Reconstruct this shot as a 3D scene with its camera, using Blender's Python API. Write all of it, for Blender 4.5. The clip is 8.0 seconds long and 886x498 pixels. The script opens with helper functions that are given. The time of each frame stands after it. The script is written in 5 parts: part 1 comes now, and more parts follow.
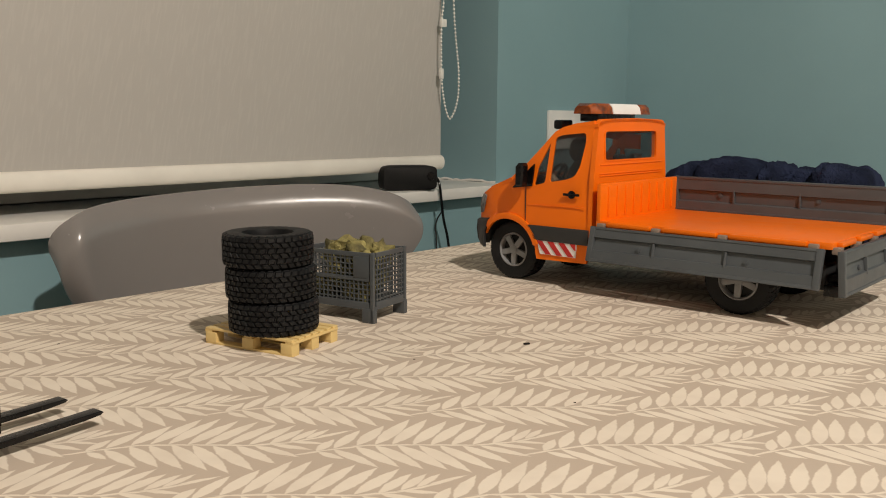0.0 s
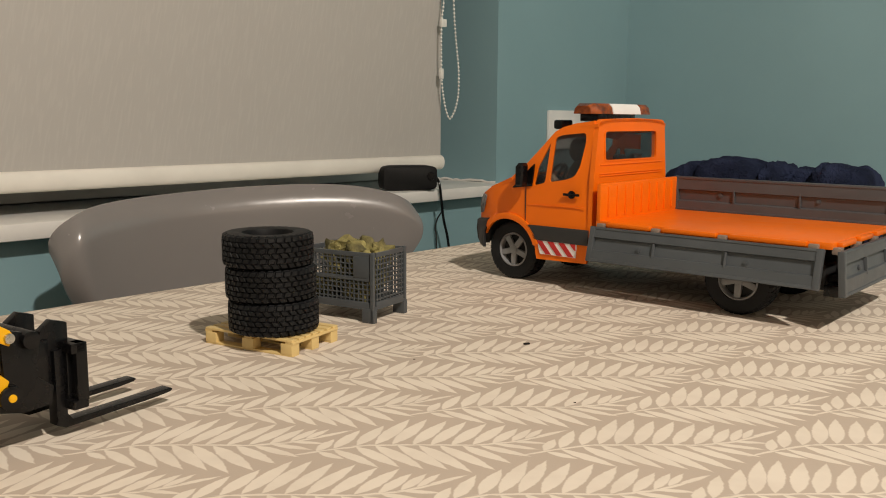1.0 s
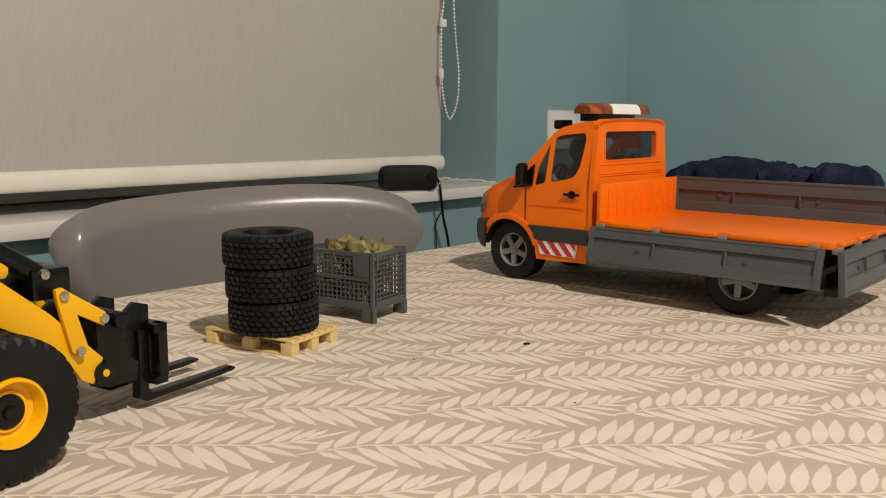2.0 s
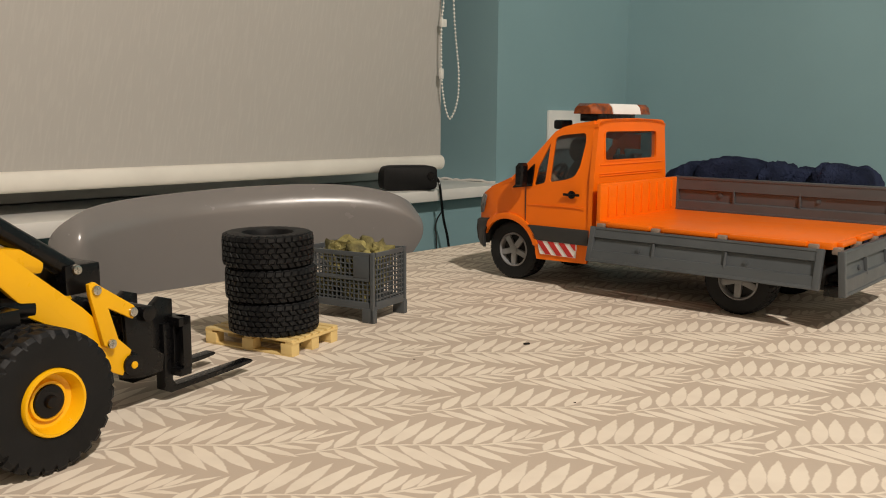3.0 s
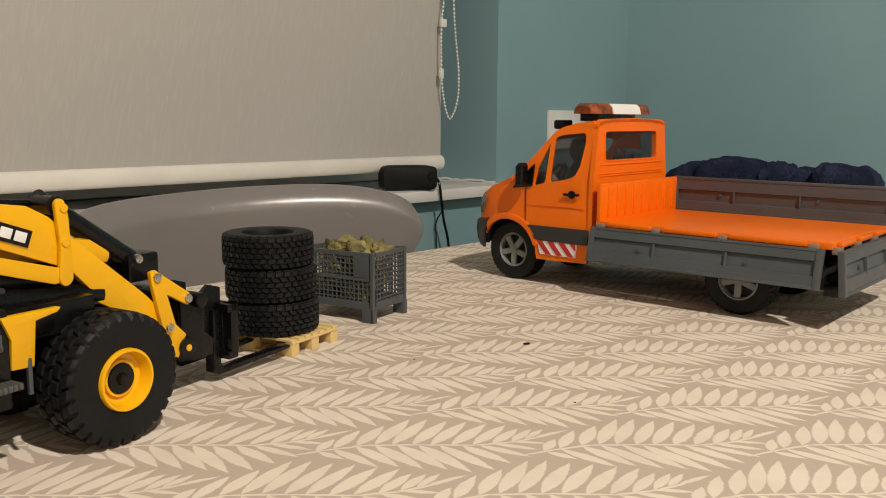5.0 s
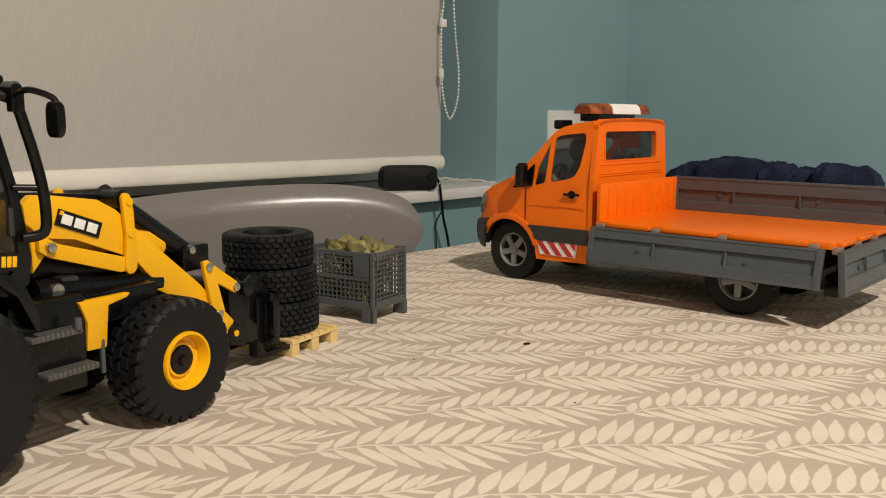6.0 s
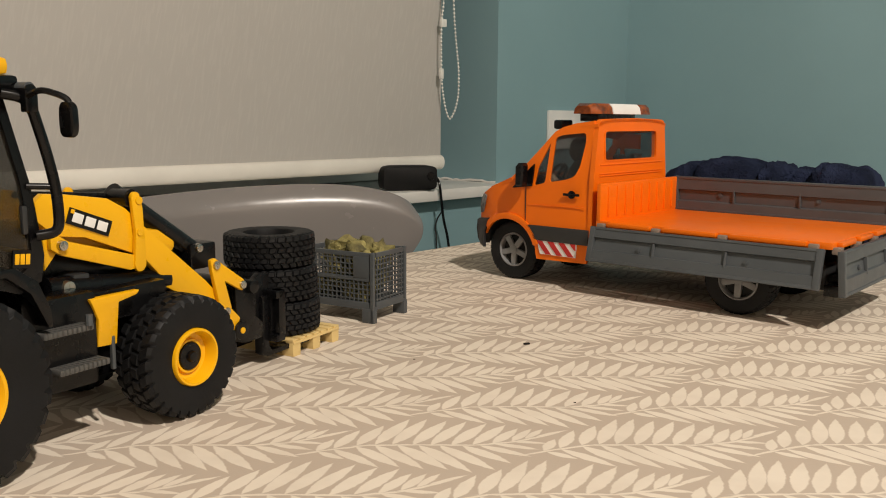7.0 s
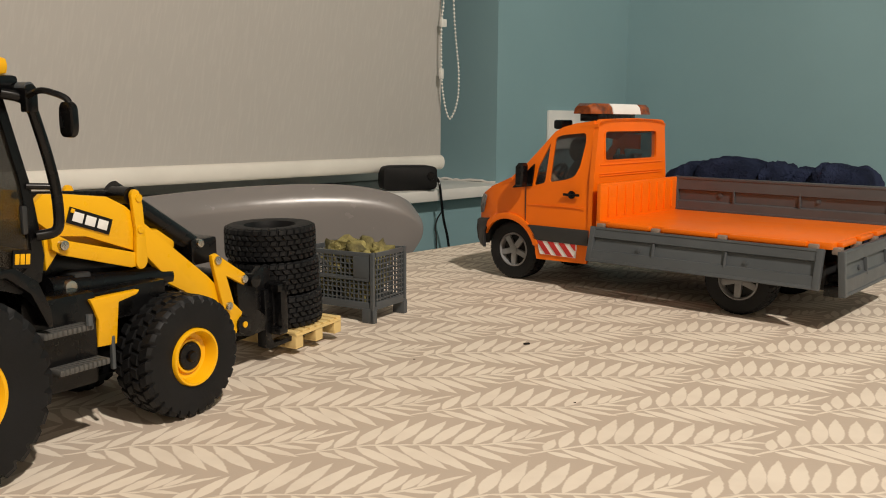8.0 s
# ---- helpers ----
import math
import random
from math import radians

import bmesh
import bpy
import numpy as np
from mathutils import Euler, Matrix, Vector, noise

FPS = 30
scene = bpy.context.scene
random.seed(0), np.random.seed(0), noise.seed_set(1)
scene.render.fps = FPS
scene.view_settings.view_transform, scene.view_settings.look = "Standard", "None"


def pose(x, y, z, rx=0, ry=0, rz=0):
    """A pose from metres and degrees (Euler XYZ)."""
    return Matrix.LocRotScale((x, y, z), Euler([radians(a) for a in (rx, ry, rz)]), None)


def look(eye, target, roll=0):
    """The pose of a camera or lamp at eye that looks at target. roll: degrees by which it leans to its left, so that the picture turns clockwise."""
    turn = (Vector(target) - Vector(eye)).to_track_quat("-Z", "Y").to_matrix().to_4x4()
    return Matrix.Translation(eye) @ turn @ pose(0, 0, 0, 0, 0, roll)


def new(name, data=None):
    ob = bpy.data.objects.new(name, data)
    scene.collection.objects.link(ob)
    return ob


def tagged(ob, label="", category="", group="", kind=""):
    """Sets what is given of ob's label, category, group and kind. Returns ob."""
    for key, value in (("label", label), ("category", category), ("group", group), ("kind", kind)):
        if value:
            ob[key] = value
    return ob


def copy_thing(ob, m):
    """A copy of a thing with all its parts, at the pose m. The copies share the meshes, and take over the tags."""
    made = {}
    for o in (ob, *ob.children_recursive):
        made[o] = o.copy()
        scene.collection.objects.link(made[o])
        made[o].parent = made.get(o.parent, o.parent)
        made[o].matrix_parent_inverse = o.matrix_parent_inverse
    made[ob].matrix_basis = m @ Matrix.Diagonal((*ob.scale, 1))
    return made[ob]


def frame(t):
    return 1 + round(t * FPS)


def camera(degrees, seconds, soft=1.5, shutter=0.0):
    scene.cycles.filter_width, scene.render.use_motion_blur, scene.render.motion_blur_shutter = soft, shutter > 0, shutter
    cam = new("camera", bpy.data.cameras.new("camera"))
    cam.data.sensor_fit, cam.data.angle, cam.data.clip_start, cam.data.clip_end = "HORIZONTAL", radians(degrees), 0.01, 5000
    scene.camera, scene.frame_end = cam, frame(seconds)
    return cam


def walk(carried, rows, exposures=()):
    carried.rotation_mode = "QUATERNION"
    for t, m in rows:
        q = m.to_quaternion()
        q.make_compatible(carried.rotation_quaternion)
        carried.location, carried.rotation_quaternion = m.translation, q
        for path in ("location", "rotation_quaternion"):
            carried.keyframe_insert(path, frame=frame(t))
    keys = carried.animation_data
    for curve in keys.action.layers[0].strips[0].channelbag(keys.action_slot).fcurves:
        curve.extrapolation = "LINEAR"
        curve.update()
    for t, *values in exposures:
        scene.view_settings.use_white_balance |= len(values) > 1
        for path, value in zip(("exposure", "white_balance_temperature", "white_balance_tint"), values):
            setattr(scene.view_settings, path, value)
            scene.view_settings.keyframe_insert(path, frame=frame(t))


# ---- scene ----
EYE = (0.0, 0.0, 0.1542)
cam = camera(54.15, 8.0, soft=1.0)
CAM_POSE = look(EYE, (0.0, math.cos(0.1497), EYE[2] - math.sin(0.1497)), 0.384)
walk(cam, [(0.0, CAM_POSE), (8.0, CAM_POSE)], [(0.0, 0.0), (1.5, 0.01), (4.5, 0.03), (6.0, 0.04), (8.0, 0.04)])

# ---- light ----
world = bpy.data.worlds.new("world")
scene.world = world
world.use_nodes = True
world.node_tree.nodes["Background"].inputs[0].default_value = (0.02, 0.022, 0.03, 1)
world.node_tree.nodes["Background"].inputs[1].default_value = 0.1
scene.view_settings.exposure = 0.0

# one warm ceiling downlight behind the viewer
lamp_data = bpy.data.lights.new("ceiling_downlight", "SPOT")
lamp_data.energy, lamp_data.shadow_soft_size, lamp_data.color = 148.0, 0.03, (1.0, 0.895, 0.785)
lamp_data.spot_size, lamp_data.spot_blend = radians(168), 0.25
new("ceiling_downlight", lamp_data).location = (0.68, -0.62, 1.56)

# ---- materials ----
TREE = None


def start(name):
    global TREE
    m = bpy.data.materials.new(name)
    m.use_nodes = True
    TREE = m.node_tree
    return m, TREE.nodes["Principled BSDF"]


def node(kind, **values):
    n = TREE.nodes.new(kind)
    for key, value in values.items():
        n.inputs[key].default_value = value
    return n


def wire(socket, value):
    if isinstance(value, (int, float)):
        socket.default_value = value
    else:
        TREE.links.new(value, socket)


def calc(op, a, b=0.0, c=0.0):
    n = TREE.nodes.new("ShaderNodeMath")
    n.operation = op
    for s, v in zip(n.inputs, (a, b, c)):
        wire(s, v)
    return n.outputs[0]


def smooth(x, lo, hi):
    n = TREE.nodes.new("ShaderNodeMapRange")
    n.interpolation_type = "SMOOTHSTEP"
    wire(n.inputs[0], x)
    wire(n.inputs[1], lo)
    wire(n.inputs[2], hi)
    return n.outputs[0]


def coords(kind="Object"):
    return node("ShaderNodeTexCoord").outputs[kind]


def noise_at(where, scale, detail=4.0, rough=0.6):
    n = node("ShaderNodeTexNoise", Scale=scale, Detail=detail, Roughness=rough)
    TREE.links.new(where, n.inputs["Vector"])
    return n.outputs["Fac"]


def blend(fac, a, b):
    n = TREE.nodes.new("ShaderNodeMix")
    n.data_type = "RGBA"
    wire(n.inputs[0], fac)
    for s, v in ((n.inputs[6], a), (n.inputs[7], b)):
        if isinstance(v, tuple):
            s.default_value = (*v, 1)
        else:
            TREE.links.new(v, s)
    return n.outputs[2]


def relief(bsdf, height, strength, distance):
    n = node("ShaderNodeBump", Strength=strength, Distance=distance)
    TREE.links.new(height, n.inputs["Height"])
    TREE.links.new(n.outputs[0], bsdf.inputs["Normal"])


def plain(name, colour, rough=0.45, grain=60.0, vary=0.12, bump=0.15, depth=0.0004, metal=0.0, spec=0.5, sheen=0.0):
    """Moulded or painted surface with slight mottling, gloss changes and fine relief."""
    m, b = start(name)
    at = coords()
    wide, fine = noise_at(at, grain * 0.25), noise_at(at, grain * 4)
    dark = tuple(c * (1 - vary) for c in colour)
    light = tuple(min(1, c * (1 + vary * 0.6)) for c in colour)
    TREE.links.new(blend(smooth(wide, 0.3, 0.7), dark, light), b.inputs["Base Color"])
    wire(b.inputs["Roughness"], calc("MULTIPLY_ADD", noise_at(at, grain), 0.25, rough - 0.12))
    b.inputs["Metallic"].default_value = metal
    b.inputs["Specular IOR Level"].default_value = spec
    b.inputs["Sheen Weight"].default_value = sheen
    relief(b, fine, bump, depth)
    return m


def glass(name, colour, rough=0.05, alpha=0.3):
    m, b = start(name)
    b.inputs["Base Color"].default_value = (*colour, 1)
    b.inputs["Roughness"].default_value = rough
    b.inputs["Alpha"].default_value = alpha
    return m


# one printed sprig: leaves as (along, across, rise, lean, half width), from its root
UPPER_LEAVES = [
    (0.0072, 0.0050, 0.0155, 0.46, 0.0030), (0.0151, 0.0085, 0.0245, 0.43, 0.0035), (0.0258, 0.0122, 0.0275, 0.42, 0.0039),
    (0.0345, 0.0132, 0.0365, 0.42, 0.0041), (0.0428, 0.0136, 0.0365, 0.44, 0.0041), (0.0522, 0.0132, 0.0340, 0.49, 0.0041),
    (0.0606, 0.0126, 0.0333, 0.56, 0.0040), (0.0705, 0.0122, 0.0304, 0.62, 0.0040), (0.0808, 0.0128, 0.0281, 0.65, 0.0037),
    (0.0903, 0.0142, 0.0212, 0.68, 0.0032), (0.0997, 0.0172, 0.0175, 0.65, 0.0027), (0.1066, 0.0205, 0.0138, 0.75, 0.0021),
    (0.1120, 0.0230, 0.0095, 1.80, 0.0014)]
LOWER_LEAVES = [
    (0.0085, 0.0037, -0.0073, 1.50, 0.0020), (0.0151, 0.0072, -0.0184, 1.07, 0.0028), (0.0255, 0.0108, -0.0213, 0.88, 0.0033),
    (0.0345, 0.0122, -0.0247, 0.85, 0.0034), (0.0450, 0.0128, -0.0260, 0.81, 0.0035), (0.0550, 0.0125, -0.0285, 0.75, 0.0036),
    (0.0647, 0.0120, -0.0258, 0.85, 0.0034), (0.0755, 0.0116, -0.0188, 1.03, 0.0031), (0.0840, 0.0118, -0.0123, 1.65, 0.0024),
    (0.0905, 0.0140, -0.0065, 2.90, 0.0019), (0.0985, 0.0172, -0.0026, 6.50, 0.0014)]
STEM = [(-0.002, 0.0), (0.012, 0.0062), (0.030, 0.0122), (0.055, 0.0130), (0.082, 0.0122), (0.100, 0.0160), (0.118, 0.0250)]


def cloth_material():
    """Printed cotton: one leafy sprig repeated on a slanted lattice, cream on taupe."""
    m, b = start("printed_cotton")
    at = coords()

    def vec(op, a, other):
        n = TREE.nodes.new("ShaderNodeVectorMath")
        n.operation = op
        TREE.links.new(a, n.inputs[0])
        if isinstance(other, tuple):
            n.inputs[1].default_value = other
        elif other is not None:
            TREE.links.new(other, n.inputs[1])
        return n

    # the cloth is not drawn quite taut, so the print wavers
    wobble = node("ShaderNodeTexNoise", Scale=17.0, Detail=3.0)
    TREE.links.new(at, wobble.inputs["Vector"])
    sway = vec("MULTIPLY", vec("SUBTRACT", wobble.outputs["Color"], (0.5, 0.5, 0.5)).outputs[0], (0.0024, 0.0024, 0))
    frayed = node("ShaderNodeTexNoise", Scale=260.0, Detail=2.0)
    TREE.links.new(at, frayed.inputs["Vector"])
    fuzz = vec("MULTIPLY", vec("SUBTRACT", frayed.outputs["Color"], (0.5, 0.5, 0.5)).outputs[0], (0.0013, 0.0013, 0))
    spot = vec("ADD", vec("ADD", at, sway.outputs[0]).outputs[0], fuzz.outputs[0])
    # lattice of sprigs: one step along a row, one step up to the next
    (ax, ay), (bx, by) = (0.1069, 0.0022), (0.0512, 0.0563)
    ox, oy = 0.0410, 0.3833
    det = ax * by - ay * bx
    place = vec("SUBTRACT", spot.outputs[0], (ox, oy, 0))
    cell = node("ShaderNodeCombineXYZ")
    wire(cell.inputs[0], vec("DOT_PRODUCT", place.outputs[0], (by / det, -bx / det, 0)).outputs["Value"])
    wire(cell.inputs[1], vec("DOT_PRODUCT", place.outputs[0], (-ay / det, ax / det, 0)).outputs["Value"])

    def petal(p, q, half, skew):
        """How far a spot lies inside a pointed leaf from p to q."""
        p, q = Vector((p[0], p[1] + p[0] * ay / ax)), Vector((q[0], q[1] + q[0] * ay / ax))
        c, d = (p + q) / 2, q - p
        ci, cj = (by * c.x - bx * c.y) / det, (-ay * c.x + ax * c.y) / det
        near = vec("FRACTION", vec("SUBTRACT", cell.outputs[0], (ci - 0.5, cj - 0.5, 0)).outputs[0], None)
        along = d / d.length_squared
        out = Vector((-d.y, d.x)) / d.length
        # both are taken in cell steps from the middle of the leaf
        ta, tb = along.x * ax + along.y * ay, along.x * bx + along.y * by
        wa, wb = out.x * ax + out.y * ay, out.x * bx + out.y * by
        t = calc("ADD", vec("DOT_PRODUCT", near.outputs[0], (ta, tb, 0)).outputs["Value"], 0.5 - (ta + tb) / 2)
        w = calc("ABSOLUTE", calc("SUBTRACT", vec("DOT_PRODUCT", near.outputs[0], (wa, wb, 0)).outputs["Value"], (wa + wb) / 2))
        full = calc("MULTIPLY", t, calc("SUBTRACT", 1.0, t))
        lean = calc("MAXIMUM", calc("MULTIPLY_ADD", t, -skew * 8 * half, (4 + skew * 4) * half), half * 0.3)
        return calc("SUBTRACT", calc("MULTIPLY", full, lean), w)

    inside = None
    shapes = [((u, v), (u + r * 0.96 * k, v + r * 0.96), h * 0.93, 0.22) for u, v, r, k, h in UPPER_LEAVES]
    shapes += [((u, v), (u - r * 1.14 * k, v + r * 1.14), h * 1.08, 0.22) for u, v, r, k, h in LOWER_LEAVES]
    for p, q in zip(STEM, STEM[1:]):
        over = (Vector(q) - Vector(p)) * 0.25
        shapes.append((tuple(Vector(p) - over), tuple(Vector(q) + over), 0.0009, 0.0))
    for p, q, half, skew in shapes:
        one = petal(p, q, half, skew)
        inside = one if inside is None else calc("MAXIMUM", inside, one)
    mask = smooth(inside, -0.00045, 0.00050)
    worn = noise_at(at, 900.0, 3.0)
    faded = noise_at(at, 38.0, 3.0)
    mask = calc("MULTIPLY", mask, calc("MULTIPLY_ADD", smooth(faded, 0.25, 0.65), 0.22, 0.76))
    mask = calc("MULTIPLY", mask, smooth(worn, 0.06, 0.32))
    soft = noise_at(at, 9.0)
    ground = blend(soft, (0.465, 0.386, 0.310), (0.520, 0.435, 0.356))
    print_colour = blend(soft, (0.725, 0.645, 0.540), (0.78, 0.70, 0.59))
    TREE.links.new(blend(mask, ground, print_colour), b.inputs["Base Color"])
    b.inputs["Roughness"].default_value = 0.72
    b.inputs["Specular IOR Level"].default_value = 0.3
    relief(b, calc("ADD", worn, calc("MULTIPLY", noise_at(at, 30.0), 2.0)), 0.2, 0.0006)
    return m


def blind_material():
    """Woven blind cloth with a wavy grain running down it."""
    m, b = start("blind_cloth")
    at = coords()
    slant = TREE.nodes.new("ShaderNodeMapping")
    slant.inputs["Rotation"].default_value = (0, radians(-13), 0)
    TREE.links.new(at, slant.inputs[0])
    stretch = TREE.nodes.new("ShaderNodeMapping")
    stretch.inputs["Scale"].default_value = (1.0, 1.0, 0.11)
    TREE.links.new(slant.outputs[0], stretch.inputs[0])
    grain = noise_at(stretch.outputs[0], 210.0, 3.0, 0.55)
    lines = smooth(grain, 0.50, 0.62)
    wide = noise_at(at, 3.0)
    base = blend(wide, (0.460, 0.440, 0.412), (0.500, 0.480, 0.450))
    TREE.links.new(blend(calc("MULTIPLY", lines, 0.15), base, (0.60, 0.575, 0.53)), b.inputs["Base Color"])
    wire(b.inputs["Roughness"], calc("MULTIPLY_ADD", lines, -0.2, 0.75))
    relief(b, grain, 0.22, 0.001)
    return m


ORANGE = plain("orange_plastic", (0.86, 0.165, 0.002), 0.36, vary=0.05, bump=0.05, spec=0.36)
GREY = plain("grey_plastic", (0.070, 0.079, 0.086), 0.42, vary=0.12, bump=0.08)
BLACK = plain("black_plastic", (0.0040, 0.0040, 0.0045), 0.26, vary=0.3, bump=0.05, spec=0.3)
MATTE = plain("matte_black_plastic", (0.0065, 0.0066, 0.0068), 0.62, grain=300, vary=0.1, bump=0.1, spec=0.25)
CHARCOAL = plain("charcoal_plastic", (0.026, 0.027, 0.028), 0.42, vary=0.15)
RUBBER = plain("tyre_rubber", (0.0062, 0.0066, 0.0075), 0.55, grain=140, vary=0.35, bump=0.25, spec=0.26)
SILVER = plain("silver_plastic", (0.22, 0.225, 0.23), 0.36, vary=0.1, metal=0.1)
YELLOW = plain("yellow_plastic", (0.83, 0.435, 0.004), 0.30, vary=0.04, bump=0.03, spec=0.4)
STEEL = plain("zinc_screw", (0.55, 0.54, 0.50), 0.28, metal=1.0, vary=0.15)
PINE = plain("pale_yellow_plastic", (0.70, 0.52, 0.22), 0.5, vary=0.08)
WHITE = plain("white_plastic", (0.80, 0.80, 0.78), 0.4, vary=0.04)
RED = plain("red_print", (0.48, 0.02, 0.02), 0.4, vary=0.08)
AMBER = plain("amber_lens", (0.26, 0.055, 0.004), 0.14, vary=0.65, grain=420, bump=0.5, depth=0.0012)
LAMP_GREY = plain("headlamp_lens", (0.16, 0.165, 0.165), 0.2, vary=0.4, grain=200)
OLIVE = plain("olive_lumps", (0.23, 0.20, 0.07), 0.7, grain=180, vary=0.8, bump=0.6, depth=0.002)
NAVY = plain("navy_towelling", (0.025, 0.033, 0.068), 0.95, grain=110, vary=0.5, bump=1.0, depth=0.006, spec=0.05)
CHAIR = plain("grey_moulded_plastic", (0.225, 0.210, 0.203), 0.22, grain=45, vary=0.015, bump=0.02, depth=0.0002, spec=0.7)
TEAL = plain("teal_wall_paint", (0.233, 0.381, 0.421), 0.6, grain=10, vary=0.05, bump=0.12, depth=0.002)
SILL = plain("white_gloss_paint", (0.82, 0.80, 0.76), 0.32, grain=25, vary=0.07, bump=0.12, depth=0.001)
BAR = plain("cream_hem_bar", (0.86, 0.825, 0.75), 0.45, grain=40, vary=0.06)
CEIL = plain("white_ceiling_paint", (0.80, 0.78, 0.74), 0.8, grain=8, vary=0.03)
CREAM = plain("cream_wall_paint", (0.62, 0.55, 0.47), 0.7, grain=10, vary=0.04)
CARPET = plain("brown_carpet", (0.20, 0.16, 0.12), 0.95, grain=90, vary=0.3, bump=0.8, depth=0.003)
WOOD = plain("dark_wood", (0.12, 0.07, 0.04), 0.5, grain=30, vary=0.3)
DARK = plain("dark_interior", (0.01, 0.01, 0.01), 0.7)
NIGHT = plain("night_glass", (0.01, 0.012, 0.015), 0.1)
CORD = plain("pale_bead_plastic", (0.80, 0.80, 0.75), 0.4)
PANE = glass("toy_window", (0.025, 0.026, 0.026), 0.05, 0.22)
TINTED = glass("tinted_toy_window", (0.018, 0.019, 0.020), 0.05, 0.50)
SMOKE = glass("smoked_window", (0.020, 0.016, 0.011), 0.10, 0.46)
SKIN = plain("beige_doll_plastic", (0.55, 0.40, 0.28), 0.5)
HINGE = plain("pale_hinge_plastic", (0.26, 0.20, 0.16), 0.4)
HAIR = plain("dark_doll_plastic", (0.03, 0.028, 0.03), 0.6)
def tread_material():
    m, b = start("ribbed_grey_plastic")
    b.inputs["Base Color"].default_value = (0.075, 0.074, 0.070, 1)
    b.inputs["Roughness"].default_value = 0.55
    w = TREE.nodes.new("ShaderNodeTexWave")
    w.inputs["Scale"].default_value = 130.0
    w.inputs["Distortion"].default_value = 0.6
    TREE.links.new(coords(), w.inputs["Vector"])
    relief(b, w.outputs["Fac"], 0.8, 0.001)
    return m


TREADPLATE = tread_material()
CLOTH = cloth_material()
BLIND = blind_material()


# ---- mesh tools ----
def mesh_object(name, bm, material, smooth_angle=35):
    bmesh.ops.recalc_face_normals(bm, faces=bm.faces)
    me = bpy.data.meshes.new(name)
    for e in bm.edges:
        e.smooth = len(e.link_faces) == 2 and e.calc_face_angle(0) < radians(smooth_angle)
    for f in bm.faces:
        f.smooth = True
    bm.to_mesh(me)
    bm.free()
    me.materials.append(material)
    return new(name, me)


def part(name, bm, material, parent, label="", at=None):
    ob = mesh_object(name, bm, material)
    ob.parent = parent
    if at is not None:
        ob.matrix_basis = at
    return tagged(ob, label) if label else ob


def thing(name, m, label, category, group="", kind=""):
    ob = new(name)
    ob.empty_display_size = 0.02
    ob.matrix_basis = m
    return tagged(ob, label, category, group, kind)


def soften(bm, faces, width, segments=2):
    edges = list({e for f in faces for e in f.edges if len(e.link_faces) == 2 and e.calc_face_angle(0) > 0.5})
    if width > 0 and edges:
        bmesh.ops.bevel(bm, geom=edges, offset=width, segments=segments, profile=0.6, affect="EDGES", clamp_overlap=True)


def block(bm, x0, x1, y0, y1, z0, z1, bevel=0.0008, m=None):
    made = bmesh.ops.create_cube(bm, size=1.0, matrix=(m or Matrix()) @ Matrix.Translation(((x0 + x1) / 2, (y0 + y1) / 2, (z0 + z1) / 2)) @ Matrix.Diagonal((x1 - x0, y1 - y0, z1 - z0, 1)))
    soften(bm, {f for v in made["verts"] for f in v.link_faces}, bevel)
    return bm


def plate(bm, outer, y0, y1, holes=(), bevel=0.0006):
    """An outline in x and z, with holes through it, given thickness along y."""
    if holes:
        loops = []
        for pts in (outer, *holes):
            vs = [bm.verts.new((x, y0, z)) for x, z in pts]
            loops += [bm.edges.new((vs[i], vs[(i + 1) % len(vs)])) for i in range(len(vs))]
        made = bmesh.ops.triangle_fill(bm, use_beauty=True, use_dissolve=False, edges=loops)
        faces = [g for g in made["geom"] if isinstance(g, bmesh.types.BMFace)]
    else:
        faces = [bm.faces.new([bm.verts.new((x, y0, z)) for x, z in outer])]
    base = {v for f in faces for v in f.verts}
    out = bmesh.ops.extrude_face_region(bm, geom=faces)["geom"]
    verts = [g for g in out if isinstance(g, bmesh.types.BMVert)]
    bmesh.ops.translate(bm, verts=verts, vec=(0, y1 - y0, 0))
    every = {f for v in base | set(verts) for f in v.link_faces}
    bmesh.ops.recalc_face_normals(bm, faces=list(every))
    if bevel and not holes:
        soften(bm, every, bevel)
    return bm


def rod(bm, a, b, r0, r1=None, seg=16, bevel=0.0):
    a, b = Vector(a), Vector(b)
    m = Matrix.Translation((a + b) / 2) @ (b - a).to_track_quat("Z", "Y").to_matrix().to_4x4()
    made = bmesh.ops.create_cone(bm, cap_ends=True, segments=seg, radius1=r0, radius2=r0 if r1 is None else r1, depth=(b - a).length, matrix=m)
    soften(bm, {f for v in made["verts"] for f in v.link_faces if len(f.verts) > 4}, bevel)
    return bm


def tube(bm, points, r, seg=8, closed=False):
    """A round bar bent along the points."""
    pts = [Vector(p) for p in points]
    rings, n, side = [], len(pts), None
    for i, p in enumerate(pts):
        a = pts[(i - 1) % n] if closed or i else p
        b = pts[(i + 1) % n] if closed or i < n - 1 else p
        d = (b - a).normalized()
        side = d.orthogonal() if side is None else side - d * side.dot(d)
        side.normalize()
        up = d.cross(side)
        rings.append([bm.verts.new(p + side * (r * math.cos(k * math.tau / seg)) + up * (r * math.sin(k * math.tau / seg))) for k in range(seg)])
    for i in range(n if closed else n - 1):
        s, e = rings[i], rings[(i + 1) % n]
        for k in range(seg):
            bm.faces.new((s[k], s[(k + 1) % seg], e[(k + 1) % seg], e[k]))
    if not closed:
        bm.faces.new(rings[0][::-1])
        bm.faces.new(rings[-1])
    return bm


